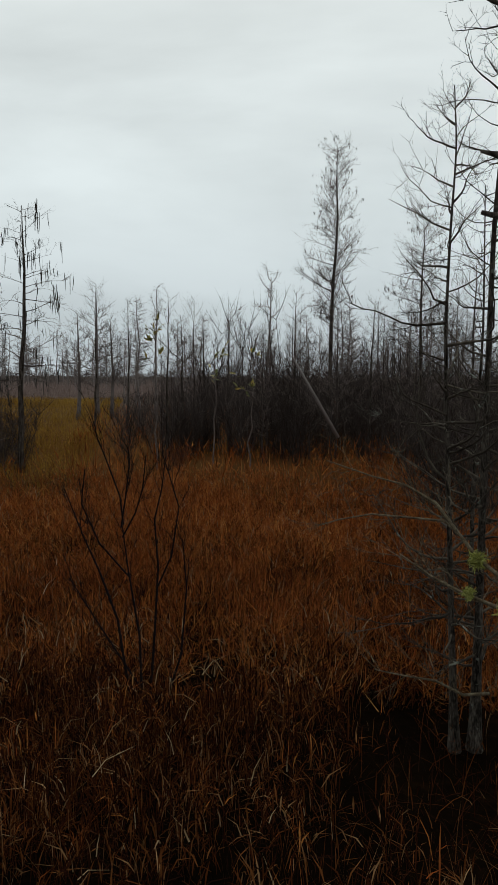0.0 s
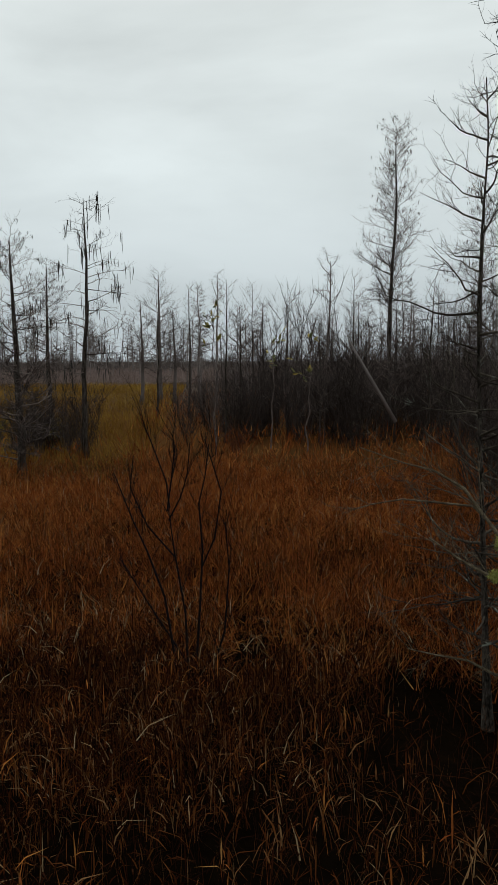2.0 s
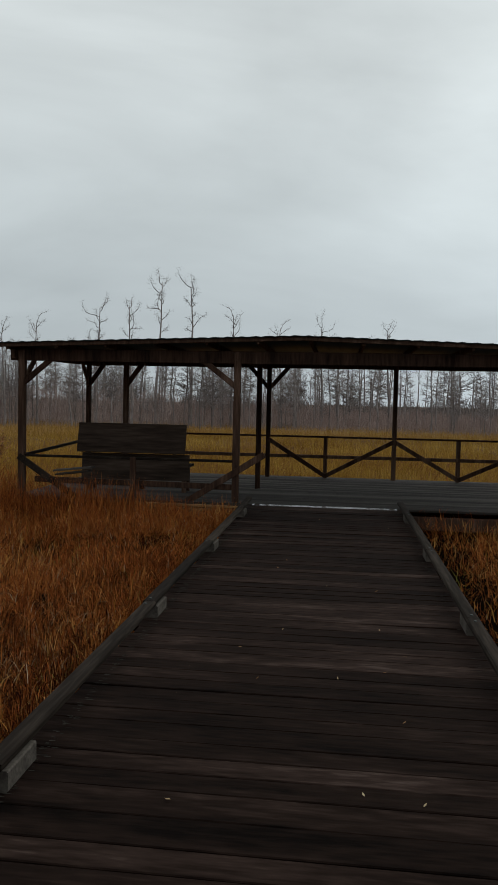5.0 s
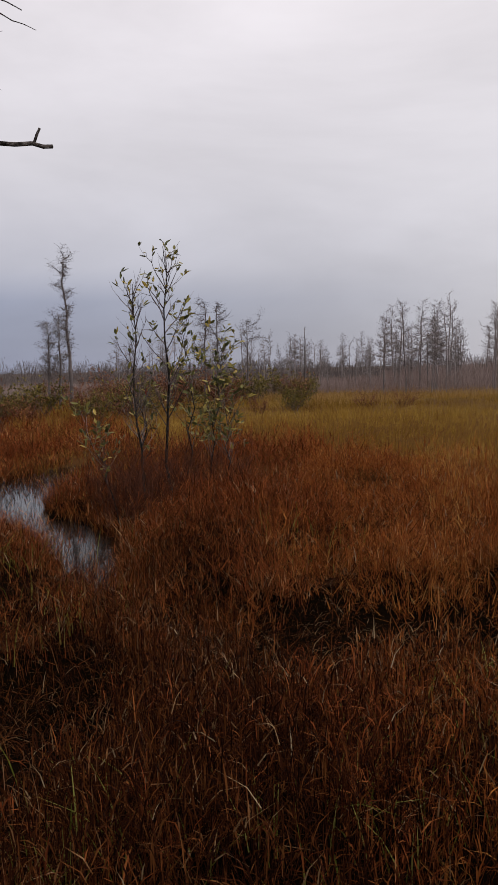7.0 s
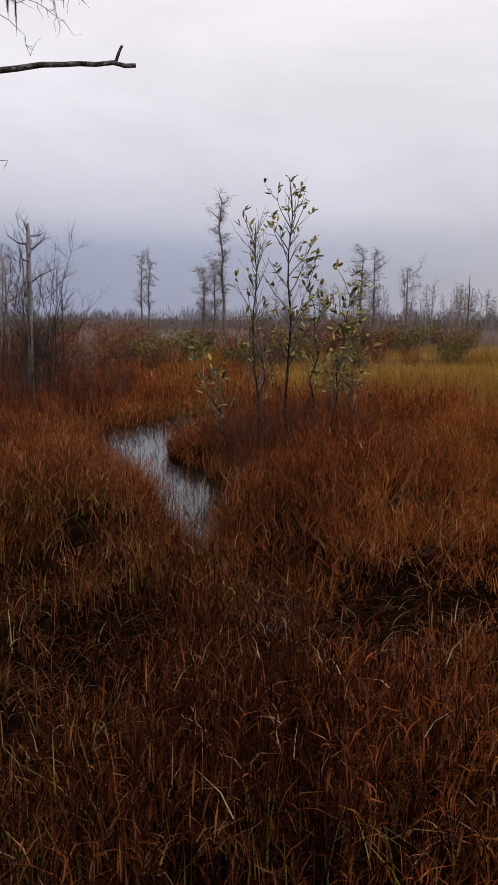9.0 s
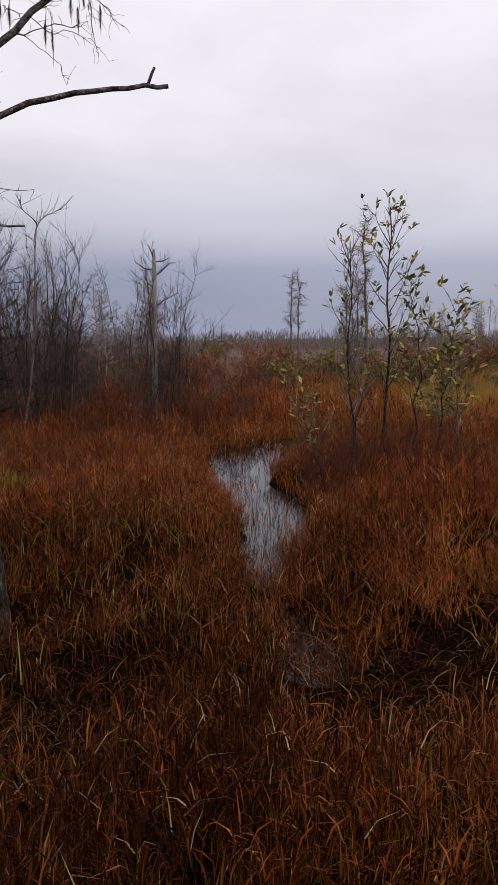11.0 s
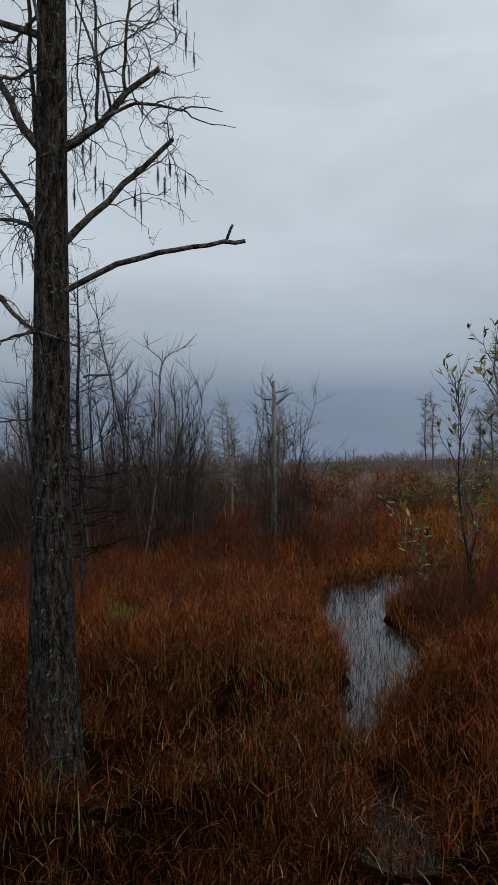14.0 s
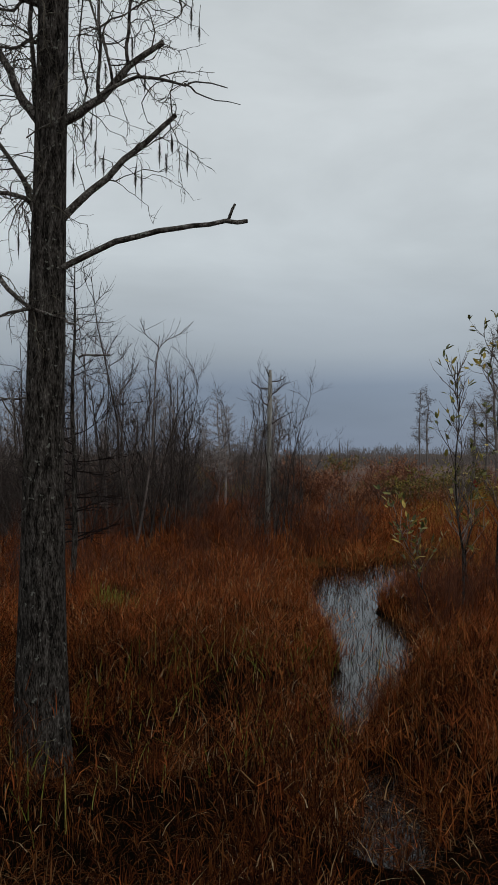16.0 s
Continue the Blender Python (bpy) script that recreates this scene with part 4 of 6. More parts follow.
def bent_cypress(path, r0, seed, nb, reach, low=0.5):
    """Slender cypress on a bent trunk line, with many thin wandering side branches."""
    rng = random.Random(seed)
    P = np.array(path, float)
    t = np.linspace(0, len(P) - 1, 4 * len(P))
    fine = np.stack([np.interp(t, np.arange(len(P)), P[:, k]) for k in range(3)], 1)
    fine[1:-1] = (fine[:-2] + 2 * fine[1:-1] + fine[2:]) / 4
    z1 = fine[-1, 2]
    rad = [r0 * (1 - 0.85 * max(z, 0) / z1) + 1.5 * r0 * math.exp(-max(z, 0) * 5) for z in fine[:, 2]]
    trunk, limbs = Mass(), Mass()
    trunk.tube(fine, rad, 10, cap=True)
    for b in range(nb):
        f = (0.15 + 0.83 * ((b + rng.random()) / nb) ** 1.25) * (len(fine) - 1)
        i = min(int(f), len(fine) - 2)
        p = fine[i] + (fine[i + 1] - fine[i]) * (f - i)
        q = f / len(fine)
        a = rng.uniform(0, 6.283)
        ln = reach * rng.uniform(0.35, 1.15) * (1.15 - 0.95 * q) * min(1, 0.4 + 2.0 * q)
        steep = rng.gauss(0.05 + 0.6 * max(0, q - low), 0.22)
        bp, _d = curve_points(p, (math.cos(a), math.sin(a), steep), ln, 8, (0, 0, 0.55), rng, 0.16)
        r = rng.uniform(0.0045, 0.0105) * (1.15 - 0.65 * q)
        limbs.tube(bp, [r * (1 - k / 8.6) for k in range(8)], 5)
        twigs(limbs, bp, r * 0.62, rng, 5, 0.24 * (1.2 - 0.8 * q), 3, 0.12, 0.42, 1)
    return trunk, limbs


def make_thin_trees():
    for path, r0, seed, nb, reach, label in (
            (((1.33, 3.88, -0.1), (1.29, 3.89, 0.7), (1.26, 3.89, 1.3), (1.23, 3.9, 1.9), (1.215, 3.9, 2.3), (1.225, 3.9, 2.75), (1.245, 3.9, 3.15), (1.225, 3.9, 3.45)), 0.019, 21, 60, 0.75, "thin bent bare cypress with lichen-grey twigs"),
            (((1.43, 3.9, -0.1), (1.43, 3.9, 0.4), (1.427, 3.89, 1.0), (1.43, 3.89, 1.6), (1.433, 3.89, 2.2), (1.437, 3.89, 2.75), (1.47, 3.88, 3.3), (1.485, 3.88, 3.83), (1.5, 3.88, 4.6)), 0.024, 22, 80, 0.75, "slender bare cypress standing in black water"),
            (((2.06, 4.22, -0.1), (2.05, 4.22, 1.5), (2.07, 4.2, 3.0), (2.0, 4.2, 4.5), (2.02, 4.2, 6.0)), 0.027, 23, 66, 0.95, "slender bare cypress behind the dead trunk"),
            (((2.55, 4.0, -0.1), (2.5, 4.0, 2.0), (2.53, 4.0, 4.0), (2.5, 4.0, 5.6)), 0.025, 24, 56, 0.9, "slender bare cypress with lichen-grey twigs"),
            (((2.45, 5.3, -0.1), (2.42, 5.3, 2.0), (2.46, 5.3, 3.6), (2.44, 5.3, 5.2)), 0.024, 25, 56, 0.8, "slender bare cypress with lichen-grey twigs"),
            (((1.95, 5.6, -0.1), (1.93, 5.6, 1.2), (1.97, 5.6, 2.4), (1.95, 5.6, 3.4)), 0.02, 26, 46, 0.7, "low bare cypress sapling with dense twigs")):
        t, l = bent_cypress(path, r0, seed, nb, reach)
        tree_thing("cypress_tree", label, pose(0, 0, 0), t, l, LICHEN_TRUNK, TWIG, "slender cypresses by the walk")


def make_twiggy_shrub():
    """Main stem forking at chest height into upswept arms, a lesser stem beside it."""
    rng = random.Random(31)
    ob = thing("bare_shrub", "bare dark twiggy shrub standing in the rust grass", "shrub", pose(-0.37, 4.19, 0.02))
    # to the right as seen from the walk, and up
    arms = [((0.04, 0.0), (0.02, 0.6), (-0.04, 1.0), (-0.07, 1.27)), ((-0.07, 1.27), (-0.09, 1.45), (-0.17, 1.7), (-0.22, 1.85)), ((-0.07, 1.27), (-0.04, 1.5), (-0.02, 1.68), (-0.03, 1.78)),
            ((-0.07, 1.2), (0.0, 1.35), (0.04, 1.5), (0.06, 1.72)), ((0.06, 0.0), (0.1, 0.6), (0.12, 1.0), (0.1, 1.3), (0.14, 1.5), (0.16, 1.7)), ((0.12, 0.9), (0.2, 1.1), (0.24, 1.4), (0.19, 1.6), (0.15, 1.75)),
            ((0.0, 0.0), (-0.1, 0.7), (-0.2, 1.0), (-0.28, 1.2), (-0.38, 1.5)), ((-0.04, 0.95), (-0.2, 1.15), (-0.3, 1.4), (-0.28, 1.62)), ((0.1, 0.0), (0.25, 0.5), (0.28, 0.9), (0.26, 1.2)), ((0.02, 0.3), (-0.22, 0.7), (-0.36, 0.95))]
    for i, path in enumerate(arms):
        P = [(u, 0.04 * math.sin(i * 2.1) * z, z * (1 - 0.045 * z)) for u, z in path]
        r = 0.0085 if path[0][1] == 0.0 else 0.0055
        m = Mass()
        m.tube(P, np.linspace(r, 0.003, len(P)), 6)
        twigs(m, P, 0.0036, rng, 9, 0.24, 3, 0.35, 0.35, 1)
        part("stem", m, BLACK_STEM, ob)


make_dead_trunk()
make_thin_trees()
make_twiggy_shrub()


# ---- the mossy cypress on the left-hand side ----
def drooping_twigs(m, pts, rng, count, ends):
    """Crooked thin shoots that start outward and hang down, set with short spurs."""
    P = np.array(pts)
    for _ in range(count):
        f = rng.uniform(0.1, 1.0) * (len(P) - 1)
        i = min(int(f), len(P) - 2)
        p = P[i] + (P[i + 1] - P[i]) * (f - i)
        t = P[i + 1] - P[i]
        d = t / (np.linalg.norm(t) + 1e-9) * 0.5 + np.array([rng.gauss(0, 0.6), rng.gauss(0, 0.6), rng.gauss(0.1, 0.45)])
        q, d = curve_points(p, d / np.linalg.norm(d), rng.uniform(0.15, 0.55), 9, (0, 0, rng.gauss(-0.7, 0.5)), rng, 0.3)
        m.tube(q, np.linspace(rng.uniform(0.003, 0.0055), 0.0014, 9), 4)
        ends.append((q[-1], d))
        for k in range(1, 9):
            for _k in range(rng.randint(0, 2)):
                e = (q[k] - q[k - 1]) / np.linalg.norm(q[k] - q[k - 1]) * 0.6 + np.array([rng.gauss(0, 0.7), rng.gauss(0, 0.7), rng.gauss(-0.1, 0.6)])
                w, e = curve_points(q[k], e / np.linalg.norm(e), rng.uniform(0.04, 0.16), 4, (0, 0, -0.3), rng, 0.35)
                m.tube(w, np.linspace(0.002, 0.0009, 4), 3)


def make_big_cypress():
    ox, oy = -2.76, -4.55
    ob = thing("cypress_tree", "tall grey pond cypress with furrowed lichen-spotted bark and hanging moss", "tree", pose(ox, oy, 0))
    rng = random.Random(12)
    # u to the right as seen from the walk, w away from it
    U, W_ = np.array([-0.903, 0.429, 0]), np.array([-0.429, -0.903, 0])

    def loc(u, z, w=0.0):
        return U * (u * 0.918 + 0.015) + W_ * w + np.array([0, 0, 2.08 + (z - 2.115) * 0.918])
    zs = np.linspace(-0.2, 10.0, 90)
    k = 36
    V = []
    for z in zs:
        r = 0.136 - 0.009 * z + 0.065 * math.exp(-max(z, 0) * 1.3)
        c = U * 0.02 * max(z - 2.0, 0)
        for j in range(k):
            a = j * 6.28318 / k
            f = 0.05 * noise.noise((math.cos(a) * 4.5, math.sin(a) * 4.5, z * 0.7)) + 0.085 * abs(noise.noise((math.cos(a) * 9, math.sin(a) * 9, z * 0.8)))
            f += 0.16 * math.exp(-max(z, 0) * 1.5) * math.cos(5 * a + 1)
            rr = r * (1 + f)
            V.append((c[0] + rr * math.cos(a), c[1] + rr * math.sin(a), z))
    F = [(i * k + j, i * k + (j + 1) % k, (i + 1) * k + (j + 1) % k, (i + 1) * k + j) for i in range(len(zs) - 1) for j in range(k)]
    m = Mass()
    m.add(V, F)
    part("trunk", m, BARK, ob)
    limbs = [([(0.05, 3.36, 0), (0.16, 3.42, -0.05), (0.5, 3.57, -0.08), (0.8, 3.62, -0.12), (1.03, 3.64, -0.15), (1.25, 3.665, -0.18), (1.40, 3.662, -0.2)], 0.021, 0.013, 0),
             ([(0.04, 3.66, 0), (0.2, 3.85, 0), (0.42, 4.03, 0), (0.66, 4.25, 0), (0.89, 4.46, 0)], 0.028, 0.015, 9),
             ([(0.06, 4.40, 0), (0.2, 4.5, 0.05), (0.36, 4.64, 0.1), (0.56, 4.86, 0.1), (0.79, 5.03, 0.1)], 0.035, 0.017, 12),
             ([(0.175, 4.398, -0.08), (0.342, 4.508, -0.08), (0.481, 4.628, -0.08), (0.647, 4.688, -0.08), (0.814, 4.678, -0.08), (0.967, 4.628, -0.08), (1.036, 4.647, -0.08), (1.258, 4.618, -0.08)], 0.017, 0.003, 2),
             ([(0.967, 4.628, -0.1), (1.05, 4.571, -0.1), (1.175, 4.508, -0.1), (1.342, 4.482, -0.1)], 0.006, 0.002, 0),
             ([(0.8, 4.678, -0.1), (0.842, 4.697, -0.1), (0.883, 4.641, -0.1)], 0.005, 0.002, 0),
             ([(0.342, 4.61, 0.094), (0.342, 4.682, 0.05), (0.364, 4.888, 0.05), (0.358, 5.141, 0.05), (0.353, 5.46, 0.05), (0.314, 5.746, 0.05)], 0.013, 0.008, 5),
             ([(0.55, 4.84, 0.1), (0.55, 4.919, 0.05), (0.558, 5.078, 0.05), (0.578, 5.269, 0.05), (0.592, 5.46, 0.05), (0.619, 5.714, 0.05)], 0.013, 0.008, 5),
             ([(0.439, 4.72, 0.1), (0.439, 4.808, 0), (0.397, 4.982, 0), (0.3, 5.269, 0), (0.231, 5.46, 0), (0.175, 5.65, 0)], 0.01, 0.006, 4),
             ([(0.231, 4.52, 0.06), (0.231, 4.539, 0.08), (0.258, 4.697, 0.08), (0.203, 4.982, 0.08), (0.231, 5.269, 0.08), (0.258, 5.587, 0.08)], 0.009, 0.004, 5),
             ([(0.369, 5.078, 0), (0.536, 5.173, 0), (0.703, 5.269, 0), (0.814, 5.396, 0), (0.925, 5.269, 0), (1.008, 5.205, 0)], 0.006, 0.003, 4),
             ([(0.342, 5.269, 0), (0.536, 5.333, 0), (0.758, 5.317, 0), (0.925, 5.237, 0)], 0.005, 0.002, 4),
             ([(-0.047, 4.429, 0), (-0.117, 4.523, 0), (-0.186, 4.603, 0), (-0.25, 4.777, 0), (-0.408, 5.046, 0)], 0.034, 0.022, 8),
             ([(-0.097, 4.555, 0.06), (-0.108, 4.824, 0.06), (-0.131, 5.141, 0.06), (-0.125, 5.46, 0.06), (-0.144, 5.777, 0.06)], 0.016, 0.012, 8),
             ([(-0.075, 3.798, -0.02), (-0.117, 3.952, -0.02), (-0.186, 4.075, -0.02), (-0.25, 4.168, -0.02), (-0.408, 4.383, -0.02)], 0.022, 0.012, 9),
             ([(-0.047, 3.752, -0.06), (-0.075, 3.835, -0.06), (-0.144, 3.891, -0.06), (-0.25, 3.906, -0.06), (-0.464, 3.922, -0.06)], 0.02, 0.01, 9),
             ([(-0.019, 4.982, 0), (-0.131, 4.982, 0), (-0.25, 4.935, 0), (-0.408, 4.982, 0)], 0.016, 0.006, 9),
             ([(-0.019, 5.46, 0.05), (-0.158, 5.333, 0.05), (-0.25, 5.237, 0.05), (-0.408, 5.269, 0.05)], 0.014, 0.006, 9),
             ([(-0.047, 5.523, -0.16), (0.014, 5.173, -0.16), (0.097, 4.84, -0.16)], 0.013, 0.006, 2),
             ([(-0.042, 3.814, -0.15), (0.022, 3.983, -0.15), (0.078, 4.183, -0.15)], 0.008, 0.003, 2),
             ([(-0.089, 4.245, -0.15), (0.022, 4.322, -0.15), (0.161, 4.389, -0.15)], 0.005, 0.003, 2),
             ([(-0.408, 3.485, -0.16), (-0.25, 3.283, -0.16), (-0.158, 3.183, -0.16), (-0.047, 3.094, -0.16), (0.064, 3.059, -0.16), (0.161, 3.032, -0.16), (0.244, 2.983, -0.16)], 0.018, 0.006, 5),
             ([(-0.047, 3.094, -0.17), (-0.144, 3.081, -0.17), (-0.25, 3.048, -0.17), (-0.464, 3.013, -0.17)], 0.011, 0.006, 5),
             ([(0.175, 2.819, 0.2), (0.258, 2.839, 0.2), (0.342, 2.833, 0.2), (0.397, 2.839, 0.2)], 0.008, 0.007, 0),
             ([(-0.047, 2.508, 0), (-0.144, 2.519, 0), (-0.25, 2.506, 0), (-0.408, 2.5, 0)], 0.008, 0.005, 2)]
    for z0 in np.linspace(5.2, 9.6, 24):
        a = rng.uniform(0, 6.283)
        ln = rng.uniform(0.6, 1.5) * (1 - (z0 - 4.9) / 8)
        q = [(0.03 + 0.022 * z0 * 0.5 + math.cos(a) * s * ln, z0 + s * ln * 0.45, math.sin(a) * s * ln) for s in (0, 0.3, 0.65, 1.0)]
        limbs.append((q, 0.03, 0.008, 9))
    ends = []
    for path, r0, r1, n in limbs:
        P = np.array([loc(u, z, w) for u, z, w in path])
        fine = [P[0]]
        for i in range(len(P) - 1):
            for s in (0.5, 1.0):
                fine.append(P[i] + (P[i + 1] - P[i]) * s + np.array([rng.gauss(0, 0.004) for _ in range(3)]))
        m = Mass()
        m.tube(fine, np.linspace(r0, r1, len(fine)), 8, cap=True)
        limb = part("limb", m, LIMB_BARK, ob)
        if n:
            t = Mass()
            drooping_twigs(t, fine, rng, int(n * 1.5), ends)
            tagged(part("spray", t, TWIG, limb), kind="stuff")
    m = Mass()
    m.tube([loc(1.26, 3.66, -0.18), loc(1.29, 3.74, -0.18), loc(1.31, 3.78, -0.18)], [0.01, 0.009, 0.008], 6, cap=True)
    part("snag_twig", m, LIMB_BARK, ob)
    # hanging strands, each ending in a pointed tuft
    hang = strands(ends, 6, 0.05, 0.14, 0.0022, 3, 2)
    for u, z in ((0.661, 3.983), (0.828, 4.137), (0.972, 4.168), (0.614, 4.045), (0.786, 4.198), (0.869, 4.275), (0.925, 5.364), (1.008, 5.11), (1.058, 5.046), (0.342, 4.198), (0.392, 4.137), (0.217, 5.333), (0.189, 4.856), (0.175, 4.106), (0.606, 4.903), (0.411, 4.761), (0.822, 5.428), (0.258, 4.352), (0.314, 4.383), (-0.158, 3.675), (-0.186, 3.593), (0.953, 5.396), (0.681, 4.697)):
        o, fat = loc(u, z, rng.gauss(0, 0.03)), rng.uniform(0.016, 0.027)
        ln = rng.uniform(0.05, 0.1)
        top = o + np.array([rng.gauss(0, 0.01), rng.gauss(0, 0.01), ln + rng.uniform(0.02, 0.16)])
        hang.tube([top, (top + o) / 2 + (rng.gauss(0, 0.006), 0, 0), o, o - (0, 0, ln * 1.6)], [0.0016, 0.0022, 0.003, 0.0008], 4)
        for _ in range(80):
            f, a = rng.random(), rng.uniform(0, 6.283)
            c = o + np.array([0, 0, ln * (0.9 - 1.7 * f)])
            r = fat * (0.35 + 1.3 * f) * (1 - f) * 1.7
            tip = c + np.array([math.cos(a) * r, math.sin(a) * r, -rng.uniform(0.02, 0.05)])
            sd = np.array([-math.sin(a), math.cos(a), 0]) * 0.0022
            hang.add([c - sd, c + sd, tip], [(0, 1, 2)])
    tagged(part("hanging_moss", hang, MOSS, ob, "dark drooping moss strands"), kind="stuff")


make_big_cypress()


# ---- bay saplings by the pool ----
def make_saplings():
    specs = [((-7.50, -6.23), [((0.02, -0.02), 3.1, 0.024)], 41, 26), ((-7.99, -6.18), [((0.0, 0.01), 3.6, 0.03)], 42, 22), ((-8.50, -6.23), [((-0.02, 0.02), 2.7, 0.018)], 43, 13),
             ((-8.64, -6.08), [((-0.19, 0.23), 2.3, 0.02)], 44, 18), ((-8.63, -5.79), [((-0.09, 0.11), 1.75, 0.016)], 45, 18), ((-7.3, -6.45), [((0.3, -0.2), 1.5, 0.014)], 46, 10),
             ((-7.7, -6.3), [((0.05, -0.15), 2.3, 0.02)], 47, 12)]
    for (x, y), stems, seed, nb in specs:
        rng = random.Random(seed)
        ob = thing("bay_sapling", "slim bay sapling with sparse olive and yellowing leaves", "tree", pose(x, y, 0), "saplings by the pool")
        wood, tw, ends = Mass(), Mass(), []
        for (lx, ly), h, r in stems:
            P = [(lx * s + rng.gauss(0, 0.04) * (s > 0), ly * s + rng.gauss(0, 0.04) * (s > 0), h * s) for s in np.linspace(0, 1, 10)]
            wood.tube(P, [0.8 * r * (1 - 0.82 * i / 9) for i in range(10)], 7)
            ends.append((np.array(P[-1]), np.array(P[-1]) - np.array(P[-2])))
            PP = np.array(P)
            for b in range(int(nb * 1.5)):
                f = rng.uniform(0.34, 0.98) * 9
                i = min(int(f), 8)
                p = PP[i] + (PP[i + 1] - PP[i]) * (f - i)
                a = rng.uniform(0, 6.283)
                q, _d = curve_points(p, (math.cos(a) * 0.7, math.sin(a) * 0.7, 0.9), rng.uniform(0.3, 0.75) * (1.4 - 0.95 * f / 9), 5, (0, 0, 0.25), rng, 0.1)
                tw.tube(q, [r * 0.3, r * 0.25, r * 0.2, r * 0.16, r * 0.1], 4)
                ends.append((q[-1], q[-1] - q[-2]))
                twigs(tw, q, r * 0.25, rng, 3, 0.26, 3, 0.3, 0.5, 0, ends)
        part("trunk", wood, BARK, ob)
        part("crown", tw, DARK_TWIG, ob)
        leaves = leaf_bunches(ends, seed, 0.12 if seed in (43, 44, 45) else 0.105, {41: 2, 45: 2}.get(seed, 3), 0.75, {41: 0.3, 47: 0.25, 42: 0.6, 45: 0.6}.get(seed, 0.8))
        part("foliage", leaves, LEAF, ob, "olive to yellow pointed leaves")
        if seed == 42:
            part("red_leaf", leaf_bunches([(np.array([0.18, -0.2, 1.72]), np.array([0, 0, -1.0]))], 3, 0.13, 3), RED_LEAF, ob, "single turned red leaves")
    for x, y, h, seed in ((-0.2, 16.4, 2.6, 48), (-1.35, 15.4, 3.1, 49), (0.6, 16.2, 2.2, 50)):
        rng = random.Random(seed)
        ob = thing("bay_sapling", "thin sapling with a few yellow leaves in the thicket", "tree", pose(x, y, 0), "saplings in the thicket")
        wood, ends = Mass(), []
        P = [(rng.gauss(0, 0.03), rng.gauss(0, 0.03), h * s) for s in np.linspace(0, 1, 8)]
        wood.tube(P, [0.02 * (1 - 0.8 * i / 7) for i in range(8)], 5)
        twigs(wood, P[4:], 0.012, rng, 9, 0.4, 3, 0.3, 0.5, 0, ends)
        part("trunk", wood, DARK_TWIG, ob)
        part("foliage", leaf_bunches(ends, seed, 0.16, 4, 0.6, 0.8), LEAF, ob, "sparse yellow leaves")
    # bare undergrowth round their feet
    for i, (x, y, h) in enumerate(((-7.1, -6.2, 1.0), (-7.5, -6.5, 1.2), (-7.9, -6.3, 1.3), (-8.3, -6.4, 1.3), (-8.9, -6.0, 1.1), (-7.4, -5.9, 0.9), (-8.3, -5.8, 1.0), (-8.7, -5.5, 0.9), (-7.8, -6.9, 1.0))):
        m, ends = shrub(60 + i, h * 1.0, 14, 0.007, 0.5, 10, 0.34, 3, 0, slivers=True)
        ob = thing("bare_shrub", "low red-brown leafless brush round the saplings", "shrub", pose(x, y, 0), "brush round the saplings")
        part("crown", m, REDTWIG, ob)


make_saplings()


